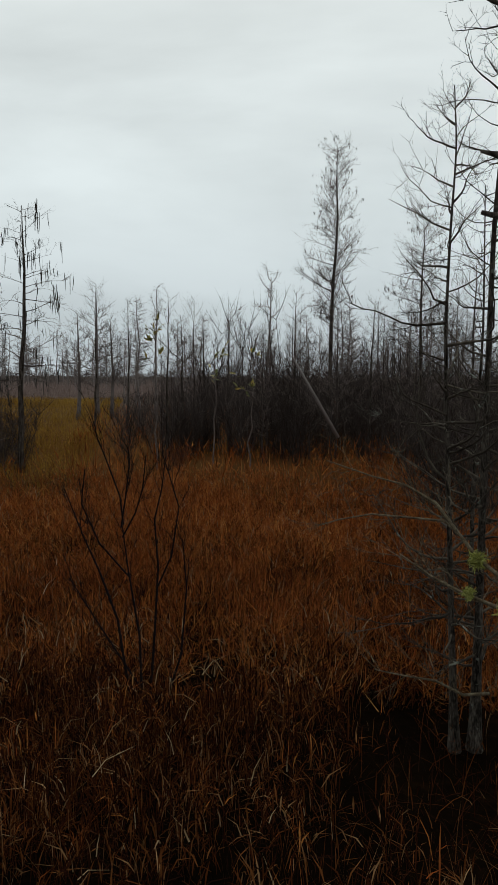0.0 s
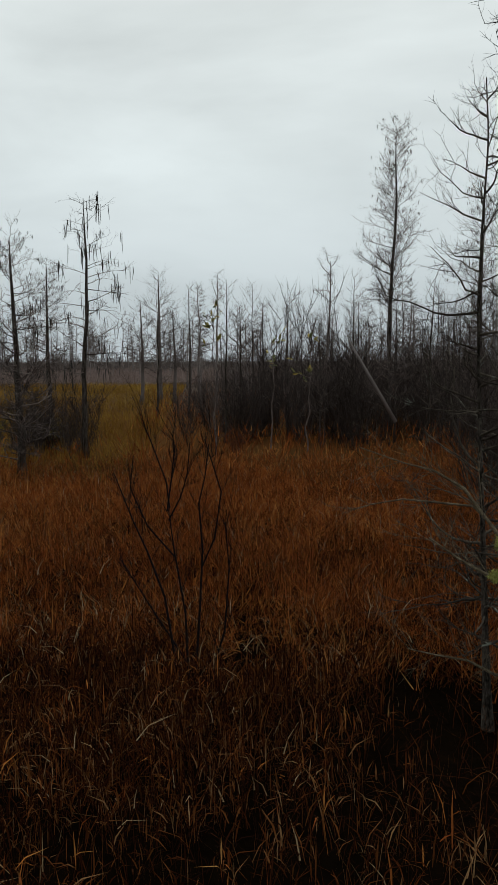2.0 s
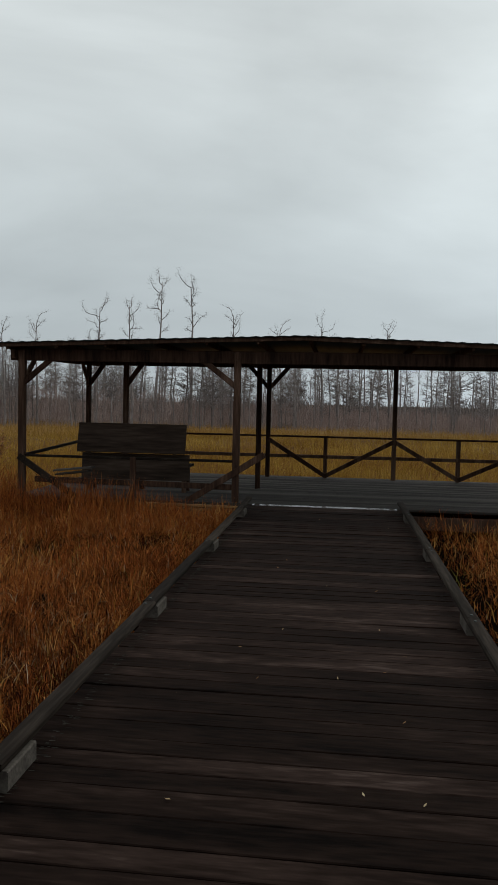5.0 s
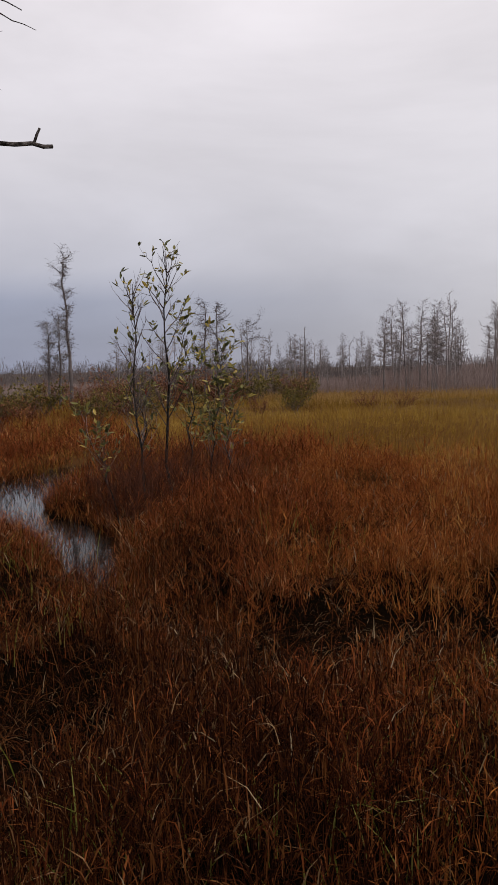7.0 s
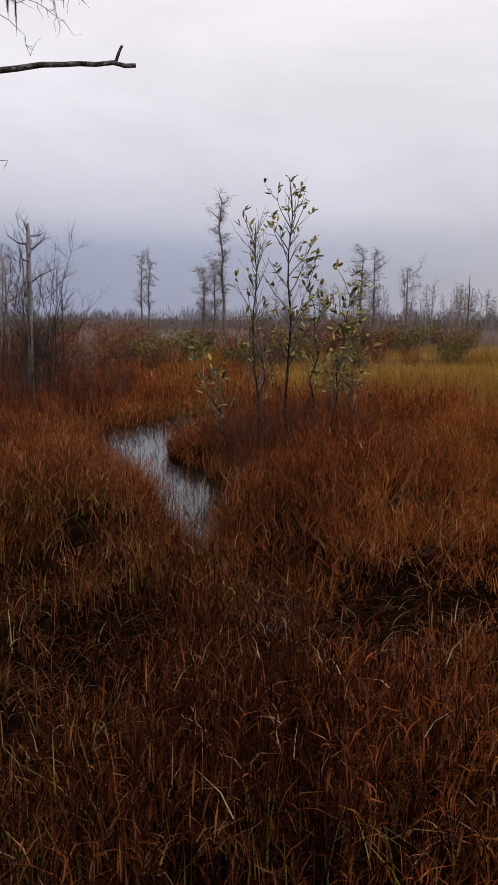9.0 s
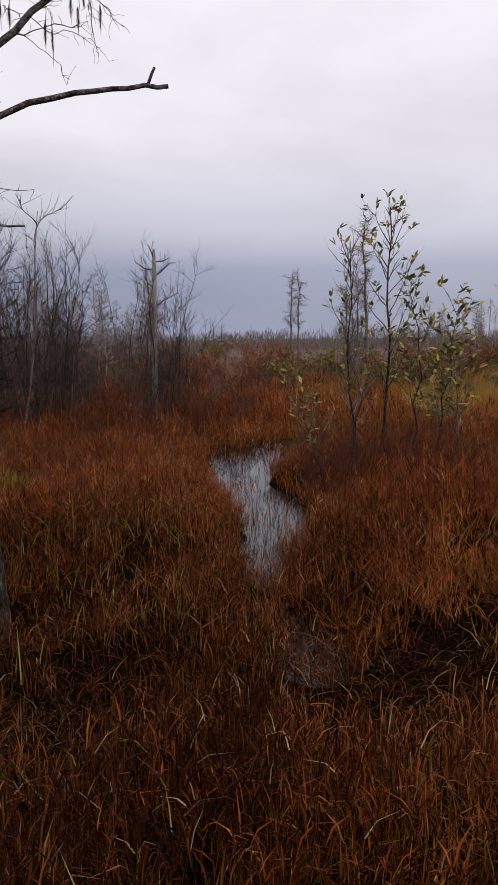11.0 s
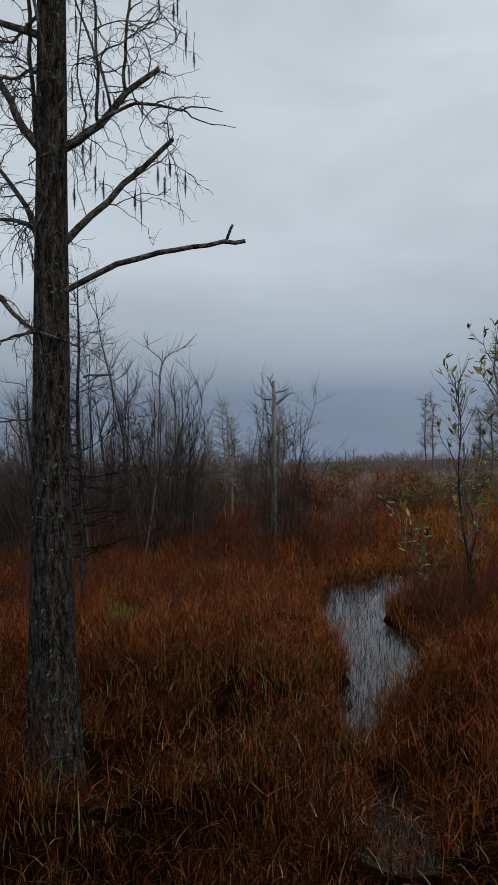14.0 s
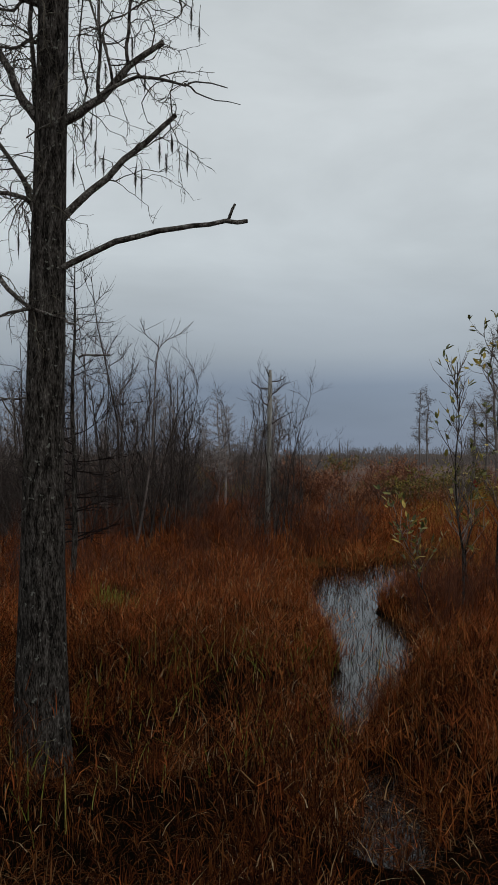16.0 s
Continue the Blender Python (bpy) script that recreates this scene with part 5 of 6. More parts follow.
# ---- thickets, farther trees and the woods ----
def make_thickets():
    rng = random.Random(77)
    # bare brush shapes, each built once
    protos, pale, grey, dark = [], [], [], []
    for i, (h, st) in enumerate(((2.6, 16), (3.2, 14), (2.2, 18))):
        m, ends = shrub(80 + i, h, st, 0.012, 0.33, 12, 0.55, 3, 1, slivers=True)
        protos.append(m.mesh("brush_stems", DARK_TWIG))
        dark.append(m.mesh("thicket_stems", THICKET_TWIG))
        pale.append(m.mesh("red_stems", REDTWIG))
        grey.append(m.mesh("grey_stems", WILLOW))
    # bearing from the walk's start, distance range, number, scale
    zones = [(-32, 4, 16.6, 20.5, 50, (0.5, 0.9)), (-32, 2, 19, 27, 34, (0.85, 1.5)), (-32, 3, 16.6, 21, 26, (0.4, 0.62)), (-34, -15, 9.5, 15, 18, (0.7, 1.05)), (3, 9, 17.5, 23, 8, (0.45, 0.85)), (14.5, 19.5, 15.5, 18, 15, (0.42, 0.7)), (153, 173, 16, 26, 28, (0.65, 1.1)),
             (158, 174, 14, 18, 14, (0.7, 1.05)), (170, 190, 11, 20, 14, (0.7, 1.1)), (-30, 4, 15.2, 16.8, 10, (0.22, 0.4)), (141, 153, 17, 26, 12, (0.3, 0.5)), (160, 176, 11, 14, 8, (0.35, 0.5))]
    for b0, b1, d0, d1, n, (s0, s1) in zones:
        for _ in range(n):
            b, d, s = radians(rng.uniform(b0, b1)), rng.uniform(d0, d1), rng.uniform(s0, s1)
            ob = thing("bare_shrub", "dense dark leafless swamp shrub", "shrub", scaled(-math.sin(b) * d, math.cos(b) * d, 0, s, rng.uniform(0, 360)), "bare swamp thicket")
            kinds = (dark, dark, grey) if b0 in (-32, -34) else (pale, pale, dark) if b0 == -30 else (dark, grey, grey) if b0 == 14.5 else (grey, grey, protos)
            part("crown", kinds[rng.randrange(3)][rng.randrange(3)], DARK_TWIG, ob)
    # the clump beyond the pool, round a pale snag
    for k, (x, y, h) in enumerate(((-9.1, -14.1, 3.9), (-9.5, -14.1, 3.1), (-8.6, -14.2, 3.5), (-9.3, -13.7, 2.6), (-8.75, -13.7, 2.2))):
        m, ends = shrub(186 + k, h, 6, 0.017, 0.2, 12, 0.6, 3, 1, 0.25)
        ob = thing("bare_shrub", "bare grey willow clump beside the pale snag", "shrub", pose(x, y, 0), "willow clumps beyond the pool")
        part("crown", m, WILLOW, ob)
    for _ in range(50):
        b, d, s = radians(rng.uniform(141, 176)), rng.uniform(11.5, 22), rng.uniform(0.34, 0.6)
        x, y = -math.sin(b) * d, math.cos(b) * d
        if wetness(np.array([x]), np.array([y]))[0] > -0.5:
            continue
        ob = thing("bare_shrub", "low red-brown leafless brush in the grass", "shrub", scaled(x, y, 0, s * 1.3, rng.uniform(0, 360), s), "red brush beyond the pool")
        part("crown", pale[rng.randrange(3)], REDTWIG, ob)
    snag = random.Random(90)
    t, l = Mass(), Mass()
    t.tube([(0.06, 0, -0.1), (0.05, 0, 0.8), (0.02, 0.01, 1.8), (0.0, 0, 2.8), (-0.02, 0, 3.5), (-0.02, 0, 3.85)], [0.075, 0.06, 0.055, 0.05, 0.046, 0.03], 9, cap=True)
    for z, a, ln in ((3.1, 0.3, 0.5), (3.3, 2.6, 0.55), (3.45, 5.9, 0.45), (3.6, 3.4, 0.4), (2.7, 2.9, 0.6), (2.4, 0.0, 0.5), (3.7, 0.8, 0.3)):
        q, _d = curve_points((0, 0, z), (math.cos(a), math.sin(a), 0.35), ln, 7, (0, 0, 0.5), snag, 0.2)
        l.tube(q, np.linspace(0.017, 0.005, 7), 5)
        twigs(l, q, 0.008, snag, 5, 0.25, 3, 0.3, 0.5, 1)
    tree_thing("dead_tree", "pale grey broken snag standing among willows", pose(-8.96, -13.94, 0), t, l, PALE_SNAG, WILLOW)
    for x, y, h, seed in ((-6.1, -13.45, 5.2, 91), (-5.4, -13.7, 4.5, 92), (-6.75, -14.3, 4.0, 93), (-7.25, -14.7, 3.6, 94), (-4.9, -12.7, 4.1, 95), (-4.2, -13.1, 4.4, 96)):
        m, ends = shrub(seed, h, 6, 0.03, 0.16, 13, 0.85, 3, 1, 0.28)
        ob = thing("willow_tree", "bare grey willow with upswept fine branches", "tree", pose(x, y, 0), "willow clumps beyond the pool")
        part("crown", m, WILLOW, ob)
    t, l, e = cypress(97, 4.95, 0.045, 80, 0.2, 0.62, 0.05, 0.1, 9, 0.26, 3, (0, 0), depth=0, top_len=0.45)
    tree_thing("cypress_tree", "bare cypress with fine level branches behind the big trunk", pose(-3.94, -9.37, 0), t, l, BARK, BLACK_STEM)


def make_mid_trees():
    rng = random.Random(55)
    lab = "slim bare pond cypress rising from the thicket"
    # x, y, height, trunk radius, branches, reach
    for i, (x, y, h, r, nb, reach, lean) in enumerate(((2.72, 19.86, 8.3, 0.07, 90, 0.6, (-0.006, 0)), (4.25, 16.5, 6.05, 0.05, 76, 0.5, (-0.004, 0)), (1.73, 18.96, 4.35, 0.035, 34, 0.8, (0, 0)),
                                                       (0.12, 20.02, 3.65, 0.035, 30, 0.7, (0, 0)), (-1.35, 17.96, 4.15, 0.035, 36, 0.8, (0, 0)), (-1.0, 18.4, 3.7, 0.035, 30, 0.8, (0, 0)),
                                                       (-3.29, 25.8, 4.75, 0.045, 34, 0.9, (0, 0)), (-4.35, 25.6, 4.55, 0.045, 34, 0.9, (0, 0)), (3.36, 17.7, 4.05, 0.04, 34, 0.8, (0, 0)),
                                                       (5.3, 16.0, 4.6, 0.045, 40, 0.8, (0, 0)), (6.4, 15.0, 5.0, 0.045, 40, 0.8, (0, 0)), (-0.6, 22.0, 3.9, 0.04, 28, 0.7, (0, 0)), (0.9, 18.0, 3.4, 0.03, 28, 0.6, (0, 0)))):
        t, l, e = cypress(100 + i, h, r, nb, (0.42, 0.34)[i] if i < 2 else 0.22, reach, 0.3, 0.5, 7, 0.26, 3, lean, depth=1 if i < 2 else 0, top_len=0.62 if i < 2 else 0.25)
        moss = strands(e, i, 0.05, 0.1, 0.008) if i < 2 else None
        tree_thing("cypress_tree", "tall bare pond cypress with seed clusters at its crown" if i < 2 else lab, pose(x, y, 0), t, l, DEAD_BARK, DARK_TWIG, "cypresses in the thicket", moss)
    slim = []
    for i in range(5):
        t, l, e = cypress(120 + i, 4.0, 0.028, 44, 0.22, 0.75, 0.3, 0.7, 6, 0.3, 3, (rng.gauss(0, 0.01), 0), depth=0, trunk_sides=5)
        slim.append((t.mesh("trunk", WILLOW), l.mesh("crown", DARK_TWIG)))
    for i in range(84):
        b, d = radians(rng.uniform(-32, 5)), rng.uniform(17, 25)
        ob = thing("cypress_tree", lab, "tree", scaled(-math.sin(b) * d, math.cos(b) * d, 0, rng.uniform(0.65, 1.05), rng.uniform(0, 360)), "cypresses in the thicket")
        k = rng.randrange(5)
        part("trunk", slim[k][0], WILLOW, ob)
        part("crown", slim[k][1], DARK_TWIG, ob)
    for i in range(26):
        b, d = radians(rng.uniform(154, 188)), rng.uniform(13, 22)
        ob = thing("cypress_tree", "slim bare cypress among the willow thicket", "tree", scaled(-math.sin(b) * d, math.cos(b) * d, 0, rng.uniform(0.8, 1.2), rng.uniform(0, 360)), "cypresses in the thicket")
        k = rng.randrange(5)
        part("trunk", slim[k][0], WILLOW, ob)
        part("crown", slim[k][1], DARK_TWIG, ob)
    # leaning pale dead stem
    m = Mass()
    m.tube([(2.36, 15.6, 0.8), (1.9, 15.6, 1.6), (1.4, 15.6, 2.45)], [0.045, 0.035, 0.02], 6, cap=True)
    solid("fallen_log", m, FAR_BARK, "pale leaning dead trunk in the thicket", "log", smooth=True)
    # two cypresses draped in moss at the meadow's edge
    for x, y, h, seed, share, ln, reach in ((-4.22, 12.22, 4.5, 131, 0.10, 0.09, 0.85), (-3.9, 14.95, 5.4, 132, 0.13, 0.34, 0.72), (-6.5, 20.95, 5.05, 133, 0.05, 0.1, 0.7)):
        if seed == 132:
            t, l, e = cypress(seed, h, 0.065, 34, 0.34, reach, 0.12, -0.25, 5, 0.24, 3, (-0.005, 0), depth=1, top_len=0.55)
        else:
            t, l, e = cypress(seed, h, 0.075, 60 if seed == 131 else 46, 0.1 if seed == 131 else 0.3, reach, 0.05, 0.2, 8, 0.32, 3, (-0.01, 0), depth=1, top_len=0.3)
        tree_thing("cypress_tree", "bare cypress draped with hanging moss in the grass", pose(x, y, 0), t, l, DEAD_BARK, DARK_TWIG, "mossy cypresses at the meadow edge", strands(e, seed, share, ln, 0.009 if seed == 132 else 0.006, 3, 2))
    # trees standing out on the far side
    for i, (x, y, h, nb, reach, ft) in enumerate(((-5.8, 34.5, 6.5, 44, 1.2, False), (-5.15, 34.6, 5.0, 40, 1.0, False), (-6.5, 33.8, 5.2, 40, 1.0, False), (-27.0, -26.9, 7.65, 36, 0.72, True), (-27.3, -28.0, 4.8, 24, 0.6, True),
                                                  (-26.6, -27.9, 4.4, 24, 0.6, True), (-34.85, -23.65, 5.45, 24, 0.75, True), (-34.45, -24.2, 5.5, 24, 0.75, True), (-42.5, -26.5, 5.1, 14, 1.4, True),
                                                  (-44.1, -55.2, 7.7, 34, 0.95, True), (-44.65, -54.8, 7.5, 34, 0.95, True), (-33.2, -50.8, 3.6, 10, 0.5, False), (-33.65, -50.5, 3.45, 26, 0.6, False), (-44.4, -23.25, 4.8, 6, 0.3, False))):
        if ft:
            t, l = twisted_cypress(150 + i, h, 0.045 + 0.008 * h, nb, 0.6 if nb < 16 else 0.36, reach, 10)
        else:
            t, l, e = cypress(150 + i, h, 0.05 + 0.009 * h, nb, 0.35, reach, 0.1, 0.5, 8, 0.5, 3, (rng.gauss(0, 0.01), 0), False, depth=0)
        tree_thing("cypress_tree", "bare grey pond cypress standing apart over the marsh", pose(x, y, 0), t, l, FAR_TWIG, FAR_TWIG, "single far cypresses")


def make_woods():
    rng = random.Random(9)
    protos, arrays = [], []
    for i in range(9):
        if i % 3 == 1:
            t, l = twisted_cypress(200 + i, 10, 0.13, 10, 0.66, 1.7, 9, 1.0)
        else:
            t, l, e = cypress(200 + i, 10, 0.11, (64, 0, 56)[i % 3], (0.34, 0, 0.46)[i % 3], (1.15, 0, 0.95)[i % 3], 0.0, 0.3, 13, 0.52, 3, (rng.gauss(0, 0.012), rng.gauss(0, 0.012)), False, 0.4, depth=0, wob=0.02,
                              trunk_sides=5, slivers=True)
        protos.append((t.mesh("trunk", FAR_BARK), l.mesh("crown", FAR_BARK)))
        V = np.concatenate(t.v + l.v)
        T = []
        for q in t.f + [tuple(k + t.n for k in q) for q in l.f]:
            T += [(q[0], q[k], q[k + 1]) for k in range(1, len(q) - 1)]
        arrays.append((V, np.array(T)))

    def plant(x, y, h, p):
        ob = thing("cypress_tree", "bare pale-grey pond cypress at the marsh's far edge", "tree", scaled(x, y, -0.05, h / 10, rng.uniform(0, 360)), "far cypress woods")
        part("trunk", protos[p][0], FAR_BARK, ob)
        part("crown", protos[p][1], FAR_BARK, ob)
    # standing out above the rest
    for b, d, h, p in ((75.4, 52, 10.1, 1), (72.8, 52, 9.9, 4), (69.8, 52, 8.0, 7), (79.8, 50, 8.0, 4), (77.2, 50, 8.2, 1), (99.0, 50, 6.4, 1), (101.5, 51, 6.0, 0), (41.2, 50, 8.4, 4), (39.0, 50, 7.4, 1), (37.8, 48, 6.2, 2),
                       (66, 55, 7.5, 7), (63, 55, 7.8, 4), (58, 55, 7.6, 1), (111.8, 55, 5.8, 2), (109.2, 55, 6.8, 3), (109.8, 55, 5.2, 0), (88, 50, 7.0, 6), (91, 51, 7.4, 2), (96, 50, 5.8, 3), (93.5, 50, 6.2, 0), (84, 50, 7.0, 7)):
        b = radians(b)
        plant(-math.sin(b) * d, math.cos(b) * d, h, p)
    for _ in range(120):
        b, d = radians(rng.uniform(26, 112) if rng.random() < 0.7 else rng.uniform(62, 96)), rng.uniform(49, 56)
        plant(-math.sin(b) * d, math.cos(b) * d, rng.uniform(3.6, 6.6), rng.randrange(9))
    # the rest of the woods, past counting
    spots = []
    for _ in range(420):
        b, d = rng.uniform(8, 132), rng.uniform(50, 84)
        h = rng.uniform(3.8, 6.4) * (d / 55) ** 0.8
        if b > 112:
            h, d = h * 0.75, d + 8
        if b < 28:
            d += 22
        spots.append((b, d, h))
    spots += [(rng.uniform(149, 190), rng.uniform(24, 60), rng.uniform(3.4, 5.2)) for _ in range(80)]
    spots += [(rng.uniform(-42, 8), rng.uniform(25, 60), rng.uniform(3.6, 5.6)) for _ in range(90)]
    VV, TT, base = [], [], 0
    for b, d, h in spots:
        V, T = arrays[rng.randrange(9)]
        a, s, br = rng.uniform(0, 6.283), h / 10, radians(b)
        X = (V[:, 0] * math.cos(a) - V[:, 1] * math.sin(a)) * s - math.sin(br) * d
        Y = (V[:, 0] * math.sin(a) + V[:, 1] * math.cos(a)) * s + math.cos(br) * d
        VV.append(np.stack([X, Y, V[:, 2] * s - 0.05], 1))
        TT.append(T + base)
        base += len(V)
    big_mesh("far_woods", np.concatenate(VV), np.concatenate(TT), FAR_BARK, "grey leafless cypress woods closing the marsh", "woods")
    # tree with a dark moss-hung crown
    t, l = twisted_cypress(260, 7.6, 0.17, 15, 0.52, 1.0, 10, 0.8)
    g = random.Random(261)
    clumps = Mass()
    for _ in range(46):
        up = g.random() ** 0.6
        a, r = g.uniform(0, 6.283), g.uniform(0.1, 0.25 + 0.7 * up)
        c = np.array([math.cos(a) * r, math.sin(a) * r, 4.6 + 2.9 * up])
        for _k in range(40):
            o = c + np.array([g.gauss(0, 0.13), g.gauss(0, 0.13), g.gauss(0, 0.14)])
            ln = g.uniform(0.15, 0.42)
            clumps.ribbon([o, o + (g.gauss(0, 0.05), g.gauss(0, 0.05), -ln)], [0.022, 0.006], g)
    tree_thing("cypress_tree", "far cypress with thick moss-laden crown", pose(-23.0, 39.75, 0), t, l, FAR_BARK, FAR_BARK, "single far cypresses", clumps)
    # undergrowth between the trunks: thousands of upright bare shoots
    g = np.random.default_rng(5)
    n = 300000
    b = np.radians(g.uniform(-45, 200, n))
    deg = np.degrees(b)
    d = 49 + 38 * g.random(n) ** 1.3
    north = deg + g.normal(0, 3.0, n) < 3.5
    d = np.where(north, 25 + 38 * g.random(n), d)
    d = np.where(~north & (deg < 26), d + 18, d)
    d = np.where((deg > 112) & (deg < 148), d + 2, d)
    d = np.where(deg > 148, 25 + 42 * g.random(n), d)
    lump = vnoise(deg * 4, d, 4.0, 9) * 0.55 + vnoise(deg * 11, d * 2, 4.0, 19) * 0.45
    west = np.exp(-((deg - 86) / 22) ** 2)
    top = (0.45 + 0.7 * west + (0.9 + 3.0 * west) * lump) * (d / 55) ** 0.5
    top = np.where(north | (deg > 150), (0.7 + 3.4 * lump) * np.where(north, np.clip((8 - deg) / 14, 0.2, 1), 1), top)
    top = np.where((deg > 112) & (deg < 152), top * 0.5, top)
    z = top * g.random(n) ** 1.5 * 0.85
    h = g.uniform(0.25, 0.9, n)
    X, Y = -np.sin(b) * d, np.cos(b) * d
    lean = g.normal(0, 0.28, (n, 2))
    w = g.uniform(0.004, 0.011, n) * d / 50
    base = np.stack([X, Y, z - 0.05], 1)
    side = np.stack([np.cos(b) * w, np.sin(b) * w, np.zeros(n)], 1)
    tip = base + np.stack([lean[:, 0] * h, lean[:, 1] * h, h], 1)
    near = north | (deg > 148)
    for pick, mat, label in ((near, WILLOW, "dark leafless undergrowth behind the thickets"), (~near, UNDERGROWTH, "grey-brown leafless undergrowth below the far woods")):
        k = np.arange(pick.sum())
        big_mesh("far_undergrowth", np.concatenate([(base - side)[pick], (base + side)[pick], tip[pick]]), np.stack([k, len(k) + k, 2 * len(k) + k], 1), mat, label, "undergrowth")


def make_treeline():
    """The next woods behind, a grey uneven line of crowns."""
    g = np.random.default_rng(15)
    n = 200000
    deg = g.uniform(-50, 205, n)
    b = np.radians(deg)
    d = 88 + 50 * g.random(n)
    top = 1.6 + 2.6 * (vnoise(deg * 2, d * 0.2, 4.0, 61) * 0.5 + vnoise(deg * 9, d * 0.3, 4.0, 62) * 0.5) ** 1.6
    top = np.where((deg > 116) & (deg < 152), 2.0 + (top - 1.6) * 0.9, top) * d / 100
    h = g.uniform(0.4, 1.1, n)
    z = np.maximum(top - h, 0.1) * g.random(n)
    w = g.uniform(0.008, 0.026, n)
    base = np.stack([-np.sin(b) * d, np.cos(b) * d, z - 0.1], 1)
    side = np.stack([np.cos(b) * w, np.sin(b) * w, np.zeros(n)], 1)
    tip = base + np.stack([g.normal(0, 0.2, n) * h, g.normal(0, 0.2, n) * h, h], 1)
    i = np.arange(n)
    big_mesh("far_treeline", np.concatenate([base - side, base + side, tip]), np.stack([i, n + i, 2 * n + i], 1), FAR_TWIG, "distant grey-brown leafless woods along the horizon", "woods")


def big_mesh(name, V, tri, mat, label, category):
    me = bpy.data.meshes.new(name)
    me.vertices.add(len(V))
    me.vertices.foreach_set("co", np.asarray(V, np.float32).ravel())
    me.loops.add(3 * len(tri))
    me.loops.foreach_set("vertex_index", np.asarray(tri, np.int32).ravel())
    me.polygons.add(len(tri))
    me.polygons.foreach_set("loop_start", np.arange(0, 3 * len(tri), 3, dtype=np.int32))
    me.update(calc_edges=True)
    me.materials.append(mat)
    return tagged(new(name, me), label, category, kind="stuff")


def make_bushes():
    rng = random.Random(19)
    green, rusty = [], []
    for i in range(5):
        m, ends = shrub(300 + i, 1.1, 20, 0.01, 0.7, 9, 0.42, 3, 0)
        green.append((m.mesh("crown", DARK_TWIG), leaf_bunches(ends, 300 + i, 0.095, 6, 0.8).mesh("foliage", BUSH_LEAF, False)))
        m, ends = shrub(320 + i, 1.1, 18, 0.01, 0.6, 9, 0.45, 3, 0)
        rusty.append((m.mesh("crown", REDTWIG), leaf_bunches(ends, 320 + i, 0.07, 5, 0.8, 0.7).mesh("foliage", RUST_LEAF, False)))
    # bearing from the walk's start, distance, size, rusty or not
    spots = [(140, 30, 1.3, 0), (137, 34, 1.5, 0), (134, 32, 1.2, 1), (131, 33, 1.3, 1), (143, 33, 1.2, 1), (146, 30, 1.1, 1), (128, 36, 1.4, 1), (150, 28, 1.1, 1), (138.5, 29, 1.0, 1), (133, 29, 1.1, 0),
             (118.5, 33, 0.9, 0), (113, 35, 0.9, 1), (110.5, 36, 0.9, 1), (23.4, 17.6, 0.8, 0), (22.1, 17.2, 0.95, 0), (17.0, 17.2, 0.7, 0),
             (87.7, 21.3, 1.0, 1), (88.4, 21.8, 1.15, 1), (121, 31, 0.8, 1), (123.5, 33, 1.0, 1), (125, 30, 0.8, 0), (99, 40, 0.7, 0)]
    for _ in range(190):
        b = rng.uniform(117, 166)
        d = rng.uniform(29, 58) if b > 128 else rng.uniform(38, 58)
        spots.append((b, d, (0.65 + 1.0 * rng.random() ** 2.2) * (d / 36) ** 0.3, int(rng.random() < (0.88 if b > 141 else 0.58))))
    for b, d, s, rust in spots:
        br = radians(b)
        ob = thing("leafy_bush", "low rusty-brown bush with dead leaves" if rust else "low olive-green evergreen bush", "bush", scaled(-math.sin(br) * d, math.cos(br) * d, 0, s * 1.25, rng.uniform(0, 360), s), "low bushes on the marsh")
        c, f = (rusty if rust else green)[rng.randrange(5)]
        part("crown", c, None, ob)
        part("foliage", f, None, ob)


def make_stump():
    rng = random.Random(8)
    m = Mass()
    zs = [0, 0.2, 0.42, 0.6, 0.68]
    m.tube([(0.02 * i, 0.01 * i, z) for i, z in enumerate(zs)], [0.10, 0.075, 0.065, 0.05, 0.015], 9, cap=True)
    ob = thing("tree_stump", "bleached pale broken stump in the grass", "stump", pose(-24.09, 1.12, 0))
    part("trunk", m, PEELED, ob)


make_stump()
make_thickets()
make_mid_trees()
make_woods()
make_treeline()
make_bushes()


# ---- grass ----
def on_boards(x, y, margin=0.0):
    a, l = x * AX[0] + y * AX[1], x * LX[0] + y * LX[1]
    return ((a < 11.3) & (a > -6) & (l > -1.08 - margin) & (l < 1.3 + margin)) | ((a > 11.1) & (a < 15.9) & (l > -4.1) & (l < 5.1))


